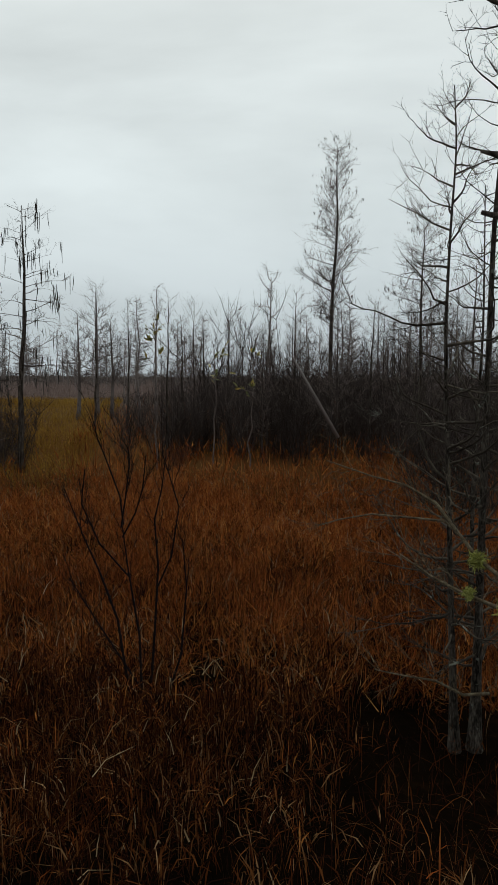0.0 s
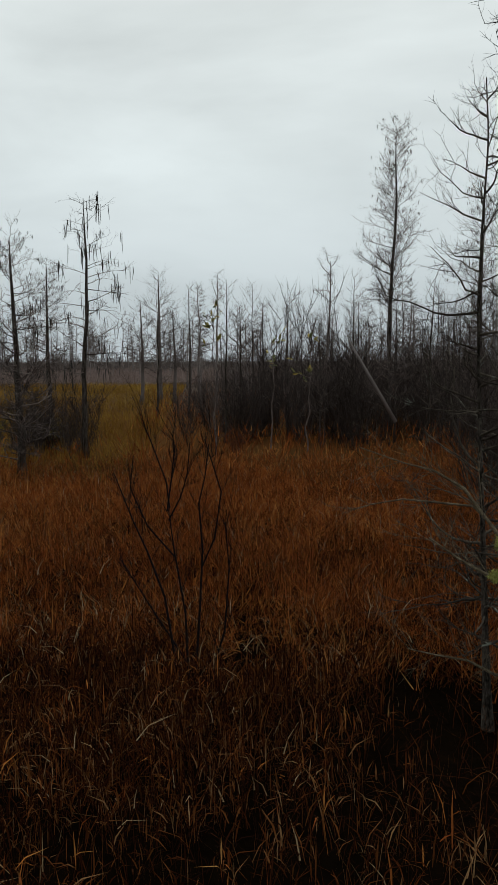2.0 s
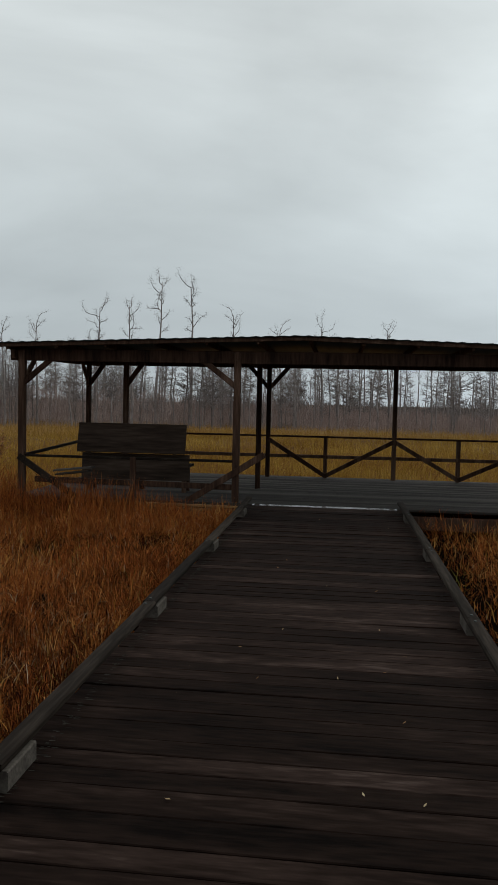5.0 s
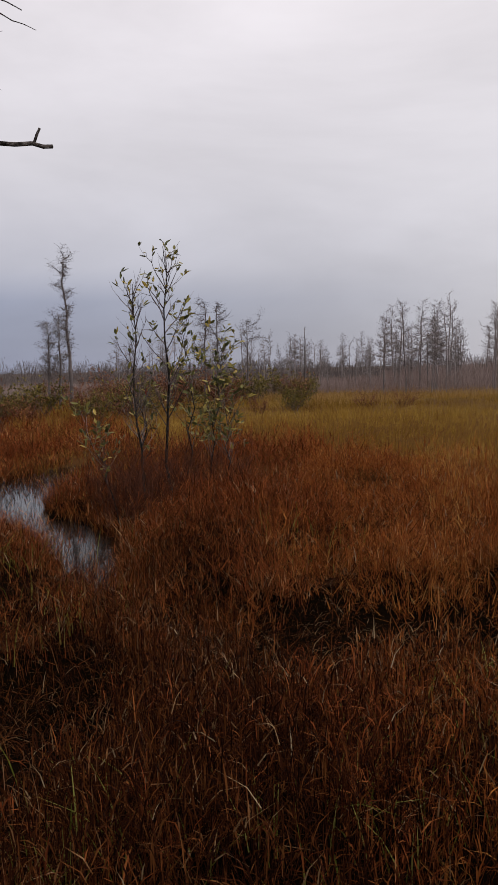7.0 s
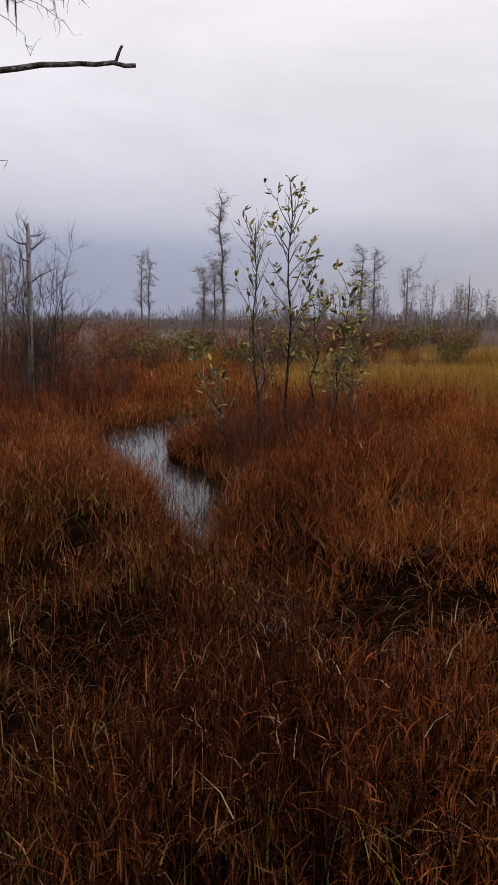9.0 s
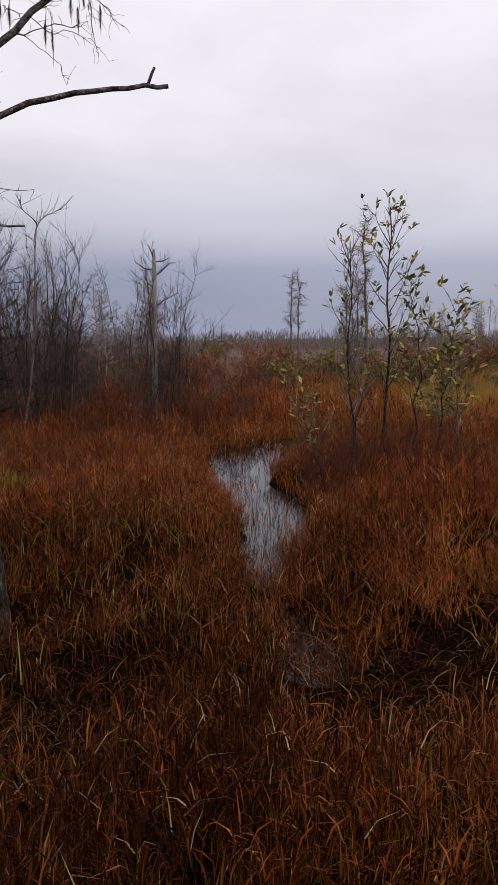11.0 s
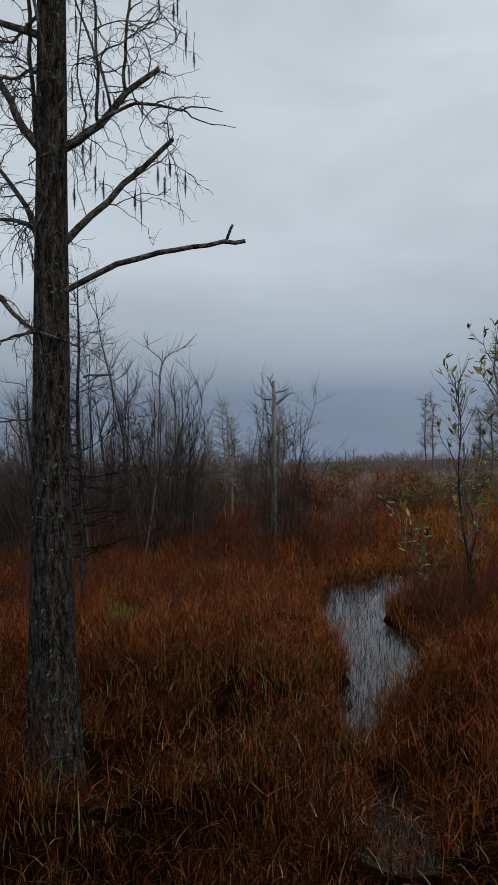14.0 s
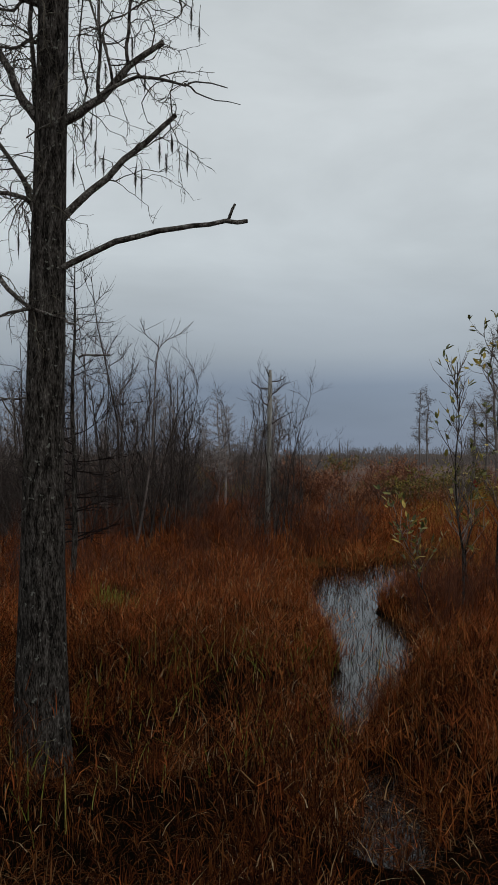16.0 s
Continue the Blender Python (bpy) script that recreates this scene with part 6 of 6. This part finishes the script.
def blades(name, x, y, h, w, lean, az, segs, mat, label, category, seed, z0=0.0, twist=0.6, leaf=False):
    """Arching tapered blades rooted at x, y."""
    g = np.random.default_rng(seed)
    n = len(x)
    face = az + math.pi / 2 + g.normal(0, twist, n)
    rows = []
    for s in range(segs):
        t = s / segs
        cx, cy = x + np.cos(az) * lean * h * t ** 1.8, y + np.sin(az) * lean * h * t ** 1.8
        cz = z0 + h * t * (1 - 0.28 * lean * t)
        ww = w * (0.5 - 0.275 * t if not leaf else (0.18, 0.5, 0.3)[s] if segs > 1 else 0.36)
        rows.append(np.stack([cx - np.cos(face) * ww, cy - np.sin(face) * ww, cz], 1))
        rows.append(np.stack([cx + np.cos(face) * ww, cy + np.sin(face) * ww, cz], 1))
    rows.append(np.stack([x + np.cos(az) * lean * h, y + np.sin(az) * lean * h, z0 + h * (1 - 0.28 * lean)], 1))
    V = np.stack(rows, 1).reshape(-1, 3)
    per = 2 * segs + 1
    tri = []
    for s in range(segs - 1):
        tri += [(2 * s, 2 * s + 1, 2 * s + 3), (2 * s, 2 * s + 3, 2 * s + 2)]
    tri.append((2 * segs - 2, 2 * segs - 1, 2 * segs))
    T = (np.array(tri)[None] + (np.arange(n) * per)[:, None, None]).reshape(-1, 3)
    return big_mesh(name, V, T, mat, label, category)


EYE_X, EYE_Y = -0.9, 0.2


def scatter(g, n, r0, r1, b0, b1, power=1.0):
    r = np.sqrt(r0 ** 2 + (r1 ** 2 - r0 ** 2) * g.random(n) ** power)
    b = np.radians(g.uniform(b0, b1, n))
    return EYE_X - np.sin(b) * r, EYE_Y + np.cos(b) * r


def keep(x, y, g, gap=0.36, margin=0.02):
    ok = ~on_boards(x, y, margin)
    wet = wetness(x, y)
    ok &= (wet < 0.02) | (g.random(len(x)) < 0.015)
    hole = vnoise(x, y, 0.75, 8) * 0.75 + vnoise(x, y, 0.33, 12) * 0.25
    near = np.hypot(x - EYE_X, y - EYE_Y)
    north = np.clip((100 - np.degrees(np.arctan2(-(x - EYE_X), y - EYE_Y))) / 40, 0, 1)
    ok &= (hole > gap * (1 - 0.45 * north) * np.clip(1.25 - near / 16, 0.3, 1)) | (g.random(len(x)) < 0.12)
    for hx, hy, hr, share in HOLLOWS:
        edge = np.hypot(x - hx, y - hy) + (vnoise(x, y, 0.3, 91) - 0.5) * 0.5
        ok &= (edge > hr) | (g.random(len(x)) < share)
    # black water lies open along the walk's edge
    a, l = x * AX[0] + y * AX[1], x * LX[0] + y * LX[1]
    off = np.where(l < 0, -1.05 - l, np.where(a < 3.2, l - 1.28, 9.0))
    reach = np.where(l < 0, 1.3 + 2.0 * vnoise(x, y, 0.9, 41), 0.8 + 1.2 * vnoise(x, y, 0.9, 41))
    ok &= g.random(len(x)) < np.clip(off / reach, 0.06, 1.0)
    ok &= np.hypot(x - 1.3, (y - 2.3) * 0.8) > 1.85 * np.sqrt(g.random(len(x)))
    ok &= (np.hypot(x - 1.3, (y - 3.3) * 0.7) + 0.5 * vnoise(x, y, 0.4, 93) > 0.95) | (g.random(len(x)) < 0.04)
    return ok


def make_grass():
    g = np.random.default_rng(1)
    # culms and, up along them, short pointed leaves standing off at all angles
    for culms, per, r0, r1, b0, b1, segs, w, ln, mat, seed in ((46000, 7, 0.9, 4.8, -50, 195, 2, 0.0048, 0.12, SHADED_GRASS, 2), (50000, 7, 4.2, 8.4, -42, 195, 1, 0.0058, 0.16, SHADED_GRASS, 12), (84000, 7, 6.4, 14.0, -42, 195, 1, 0.0068, 0.17, RUST_GRASS, 3),
                                                               (26000, 3, 13.0, 24, 118, 172, 1, 0.014, 0.26, RUST_GRASS, 24), (60000, 1, 13.5, 46, -42, 195, 1, 0.02, 0.3, RUST_GRASS, 4), (14000, 1, 1.2, 26.0, 195, 310, 1, 0.03, 0.4, RUST_GRASS, 7)):
        tufts = max(300, culms // 9)
        power = 1.0 if r1 < 40 else 1.5
        tx, ty = scatter(g, tufts, r0, r1, b0, b1, power)
        k = g.integers(0, tufts, culms)
        sp = 0.07 if r1 < 6 else 0.1
        x, y = tx[k] + g.normal(0, sp, culms), ty[k] + g.normal(0, sp, culms)
        out_az = np.arctan2(y - ty[k], x - tx[k])
        loose = g.random(culms) < 0.35
        lx, ly = scatter(g, culms, r0, r1, b0, b1, power)
        x, y = np.where(loose, lx, x), np.where(loose, ly, y)
        ok = keep(x, y, g)
        far = np.hypot(x - EYE_X, y - EYE_Y)
        bear = np.degrees(np.arctan2(-(x - EYE_X), y - EYE_Y))
        # the belts run into one another
        if r0 == 0.9:
            ok &= far < 3.6 + 1.4 * g.random(culms)
        if r0 == 4.2:
            ok &= (far > 3.8 + 1.0 * g.random(culms)) & (far < 6.3 + 2.0 * g.random(culms))
        if r0 == 6.4:
            ok &= (far > 6.3 + 2.0 * g.random(culms)) & (far < np.where(bear > 110, 14.0, 10 + 4.5 * g.random(culms)))
        if r0 > 10:
            ok &= (far < 13 + 12 * g.random(culms) ** 2 * vnoise(x, y, 5.0, 21)) | (bear > 133) | (bear < 9)
        x, y, out_az = x[ok], y[ok], out_az[ok]
        n2 = len(x)
        h = (0.22 + 0.24 * vnoise(x, y, 0.75, 8) + 0.16 * vnoise(x, y, 4, 9)) * g.uniform(0.45, 1.2, n2)
        h *= 0.82 if r0 == 0.9 else 1.0
        h *= 0.65 + 0.35 * np.clip(-wetness(x, y) / 0.5, 0, 1)
        lift = tussock(x, y)
        lean = np.abs(g.normal(0.42, 0.38, n2)) + 0.03
        az = out_az + g.normal(0, 1.0, n2)
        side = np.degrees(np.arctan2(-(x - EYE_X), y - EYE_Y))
        # share of plain rust grass; the rest takes the copy darkened for shade
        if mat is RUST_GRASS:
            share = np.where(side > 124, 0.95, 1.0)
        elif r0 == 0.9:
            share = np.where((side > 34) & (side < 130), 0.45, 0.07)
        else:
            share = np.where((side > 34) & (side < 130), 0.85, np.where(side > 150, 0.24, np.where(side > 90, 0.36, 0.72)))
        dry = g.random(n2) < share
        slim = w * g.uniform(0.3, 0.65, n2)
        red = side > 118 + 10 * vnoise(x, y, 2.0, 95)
        for one, pick in ((RUST_GRASS, dry & ~red), (RED_GRASS, dry & red), (SHADED_GRASS, ~dry)):
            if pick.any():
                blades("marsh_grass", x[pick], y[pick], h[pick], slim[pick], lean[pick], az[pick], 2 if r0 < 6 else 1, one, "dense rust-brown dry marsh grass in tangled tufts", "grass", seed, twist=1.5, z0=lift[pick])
        m = np.repeat(np.arange(n2), per)
        n3 = len(m)
        t = g.uniform(0.2, 1.0, n3) ** 0.7
        lx = x[m] + np.cos(az[m]) * lean[m] * h[m] * t ** 1.8 + g.normal(0, 0.02, n3)
        ly = y[m] + np.sin(az[m]) * lean[m] * h[m] * t ** 1.8 + g.normal(0, 0.02, n3)
        z0 = lift[m] + h[m] * t * (1 - 0.28 * lean[m] * t)
        size = ln * g.uniform(0.35, 1.3, n3)
        wide = w * g.uniform(0.6, 1.7, n3) * (1.0 if segs > 1 else 1.1)
        broken = g.random(n3) < 0.25
        tilt = np.where(broken, g.uniform(1.0, 2.4, n3), np.abs(g.normal(0.52 if segs > 1 else 0.66, 0.4, n3)))
        size = size / np.sqrt(0.75 + 0.8 * tilt ** 2)
        turn = g.uniform(0, 6.283, n3)
        ok = ~on_boards(lx + np.cos(turn) * tilt * size, ly + np.sin(turn) * tilt * size, 0.05) & ~on_boards(lx, ly, 0.05)
        for one, pick in ((RUST_GRASS, ok & (dry & ~red)[m]), (RED_GRASS, ok & (dry & red)[m]), (SHADED_GRASS, ok & ~dry[m])):
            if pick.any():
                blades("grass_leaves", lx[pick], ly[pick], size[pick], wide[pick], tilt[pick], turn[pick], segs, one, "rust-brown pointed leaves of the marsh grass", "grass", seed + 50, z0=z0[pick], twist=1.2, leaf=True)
    # bent and broken pale straws caught in it, many added to imitate glints
    for n, r0, r1, seed in ((6500, 0.9, 5.0, 6), (20000, 4.5, 13.0, 16)):
        x, y = scatter(g, n, r0, r1, -45, 195)
        ok = keep(x, y, g, margin=0.25)
        x, y = x[ok], y[ok]
        n2 = len(x)
        blades("straws_and_glints", x, y, g.uniform(0.05, 0.15, n2), g.uniform(0.004, 0.008, n2), g.uniform(0.2, 1.8, n2), g.uniform(0, 6.283, n2), 2, STRAW, "pale bent straws in the marsh grass, many standing for glints", "grass", seed,
               z0=tussock(x, y) + 0.12 + 0.3 * g.random(n2), twist=1.5)
    # green shoots near the walk and by the pool
    n = 5500
    x, y = scatter(g, n, 0.9, 8.0, 42, 195)
    patch = vnoise(x, y, 1.1, 31)
    ok = keep(x, y, g, margin=0.15) & (patch > 0.58)
    tx, ty = -4.39 + g.normal(0, 0.14, 320), -8.88 + g.normal(0, 0.14, 320)
    x, y = np.concatenate([x[ok], tx]), np.concatenate([y[ok], ty])
    n2 = len(x)
    blades("green_shoots", x, y, g.uniform(0.22, 0.46, n2), g.uniform(0.006, 0.012, n2), np.abs(g.normal(0.35, 0.25, n2)), g.uniform(0, 6.283, n2), 3, GREEN_GRASS, "green and yellow-green sedge shoots among dry grass", "grass", 9, z0=0.9 * tussock(x, y))
    # broad yellow-green blades close to the walk
    n = 1500
    x, y = scatter(g, n, 1.3, 4.2, 55, 175)
    ok = keep(x, y, g, gap=0.1, margin=0.2) & (vnoise(x, y, 0.9, 37) > 0.45)
    x, y = x[ok], y[ok]
    n2 = len(x)
    blades("green_shoots", x, y, g.uniform(0.2, 0.42, n2), g.uniform(0.006, 0.013, n2), np.abs(g.normal(0.4, 0.3, n2)), g.uniform(0, 6.283, n2), 3, GREEN_GRASS, "broad yellow-green blades among the dry grass", "grass", 92, z0=0.9 * tussock(x, y))
    # golden tips in the lighter stand towards the shelter
    n = 15000
    x, y = scatter(g, n, 2.0, 15.0, 38, 112)
    ok = keep(x, y, g, margin=0.15) & (vnoise(x, y, 1.6, 39) > 0.35)
    x, y = x[ok], y[ok]
    n2 = len(x)
    tip = 0.22 + 0.24 * vnoise(x, y, 0.75, 8)
    blades("golden_leaves", x, y, g.uniform(0.1, 0.24, n2), g.uniform(0.005, 0.011, n2), np.abs(g.normal(0.6, 0.4, n2)), g.uniform(0, 6.283, n2), 2, TIP_GRASS, "golden dry leaves at the tips of the marsh grass", "grass", 93, z0=tussock(x, y) + tip * g.uniform(0.5, 1.0, n2), twist=1.2)
    # dead stems lying matted in the hollows and along the open edges
    H = np.array([(hx, hy, hr) for hx, hy, hr, _ in HOLLOWS] + [(1.3, 2.4, 0.8), (0.2, 1.5, 0.5), (-4.5, -2.9, 0.4), (-4.2, -3.4, 0.4)])
    k = g.integers(0, len(H), 7000)
    x, y = H[k, 0] + g.normal(0, 0.6, len(k)) * H[k, 2], H[k, 1] + g.normal(0, 0.6, len(k)) * H[k, 2]
    ok = ~on_boards(x, y, 0.3)
    x, y = x[ok], y[ok]
    n2 = len(x)
    lying = g.uniform(0.04, 0.12, n2)
    for one, pick in ((STRAW, g.random(n2) < 0.1), (SHADED_GRASS, g.random(n2) < 0.8)):
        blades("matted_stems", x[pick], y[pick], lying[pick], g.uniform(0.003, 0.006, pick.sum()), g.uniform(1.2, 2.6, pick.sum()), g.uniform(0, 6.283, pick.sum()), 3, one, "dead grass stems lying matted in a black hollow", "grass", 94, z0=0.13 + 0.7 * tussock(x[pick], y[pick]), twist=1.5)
    # sedge hanging over the stream's banks
    n = 9000
    S = np.array(STREAM)
    k, s = g.integers(0, len(S) - 1, n), g.random(n)
    run = S[k + 1, :2] - S[k, :2]
    run /= np.linalg.norm(run, axis=1)[:, None]
    hand = np.where(g.random(n) < 0.5, 1.0, -1.0)
    off = (S[k, 2] + (S[k + 1, 2] - S[k, 2]) * s) + np.abs(g.normal(0.1, 0.16, n))
    x = S[k, 0] + (S[k + 1, 0] - S[k, 0]) * s - run[:, 1] * hand * off
    y = S[k, 1] + (S[k + 1, 1] - S[k, 1]) * s + run[:, 0] * hand * off
    ok = (wetness(x, y) < 0.05) & (wetness(x, y) > -0.45) & ~on_boards(x, y, 0.1)
    x, y = x[ok], y[ok]
    n = len(x)
    h, bend, way, lift = g.uniform(0.12, 0.34, n), np.abs(g.normal(0.6, 0.4, n)), g.uniform(0, 6.283, n), 0.7 * tussock(x, y)
    dry = g.random(n) < 0.35
    for one, pick in ((RUST_GRASS, dry), (SHADED_GRASS, ~dry)):
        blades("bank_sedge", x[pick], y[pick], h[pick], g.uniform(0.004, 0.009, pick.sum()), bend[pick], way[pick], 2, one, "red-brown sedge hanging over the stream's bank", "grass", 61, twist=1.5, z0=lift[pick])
    # tall tufts against the shelter's step
    n = 4200
    a, l = 10.0 + 1.1 * np.sqrt(g.random(n)), 1.45 + 3.8 * g.random(n)
    blades("tall_grass", a * AX[0] + l * LX[0], a * AX[1] + l * LX[1], (0.35 + 0.3 * np.clip((l - 1.8) / 1.5, 0, 1) + 0.35 * vnoise(a * 3, l * 3, 1.0, 71)) * g.uniform(0.6, 1.15, n), g.uniform(0.006, 0.014, n), np.abs(g.normal(0.3, 0.25, n)), g.uniform(0, 6.283, n), 2,
           RUST_GRASS, "taller rust grass crowding the shelter's step", "grass", 35)
    # the open sedge meadow
    n = 380000
    x, y = scatter(g, n, 10.5, 62.0, -10, 165, 1.3)
    far = np.hypot(x - EYE_X, y - EYE_Y)
    edge = 10.5 + 9 * g.random(n) * vnoise(x, y, 4.0, 21)
    bear = np.degrees(np.arctan2(-(x - EYE_X), y - EYE_Y))
    ok = (far > edge) & ~on_boards(x, y) & (wetness(x, y) < -0.02) & ((bear > 7) & (bear < 138 + 6 * vnoise(x, y, 3.0, 51)))
    x, y, far = x[ok], y[ok], far[ok]
    n2 = len(x)
    blades("meadow_sedge", x, y, (0.35 + 0.3 * vnoise(x, y, 3.0, 33)) * g.uniform(0.6, 1.15, n2), g.uniform(0.008, 0.019, n2) * (0.6 + far / 40), np.abs(g.normal(0.5, 0.35, n2)),
           6.283 * vnoise(x, y, 4, 15) + g.normal(0, 1.0, n2), 1, OLIVE_GRASS, "olive and straw-yellow sedge meadow", "grass", 10)
    n = 60000
    x, y = scatter(g, n, 34.0, 50.0, 36, 126)
    ok = np.hypot(x, y) > 37 + 8 * vnoise(x, y, 6.0, 81)
    x, y = x[ok], y[ok]
    n2 = len(x)
    blades("meadow_sedge", x, y, g.uniform(0.35, 0.75, n2), g.uniform(0.012, 0.03, n2), np.abs(g.normal(0.4, 0.3, n2)), g.uniform(0, 6.283, n2), 1, GOLD_GRASS, "golden-tan dry sedge at the meadow's far end", "grass", 44)
    # red-brown brush shoots standing thick below the willows
    n = 34000
    x, y = scatter(g, n, 10.0, 22.0, 146, 182)
    ok = (vnoise(x, y, 1.7, 97) > 0.38) & (wetness(x, y) < -0.5)
    x, y = x[ok], y[ok]
    n2 = len(x)
    blades("red_brush", x, y, (0.4 + 0.55 * vnoise(x, y, 1.2, 98)) * g.uniform(0.5, 1.15, n2), g.uniform(0.006, 0.014, n2), np.abs(g.normal(0.3, 0.25, n2)), g.uniform(0, 6.283, n2), 2, REDTWIG, "red-brown leafless brush shoots below the willows", "brush", 99, twist=1.5)
    # a few dead stems on the black ground below the thin trees
    n = 420
    x, y = 1.3 + g.normal(0, 0.45, n), 3.1 + g.normal(0, 0.6, n)
    ok = ~on_boards(x, y, 0.2)
    x, y = x[ok], y[ok]
    n = len(x)
    blades("sparse_sedge", x, y, g.uniform(0.08, 0.32, n), g.uniform(0.003, 0.007, n), np.abs(g.normal(0.7, 0.6, n)), g.uniform(0, 6.283, n), 3, SHADED_GRASS, "sparse dark sedge on black wet ground below bare trees", "grass", 99, z0=0.06)
    # thin dead stems in the pool
    n = 3600
    k = g.integers(0, len(STREAM) - 1, n)
    S = np.array(STREAM)
    s = g.random(n)
    x = S[k, 0] + (S[k + 1, 0] - S[k, 0]) * s + g.normal(0, 0.3, n)
    y = S[k, 1] + (S[k + 1, 1] - S[k, 1]) * s + g.normal(0, 0.3, n)
    blades("pool_stems", x, y, g.uniform(0.03, 0.17, n), g.uniform(0.003, 0.006, n), np.abs(g.normal(0.9, 0.8, n)), g.uniform(0, 6.283, n), 2, THICKET_TWIG, "thin dead stems standing in the pool", "grass", 11)


make_grass()
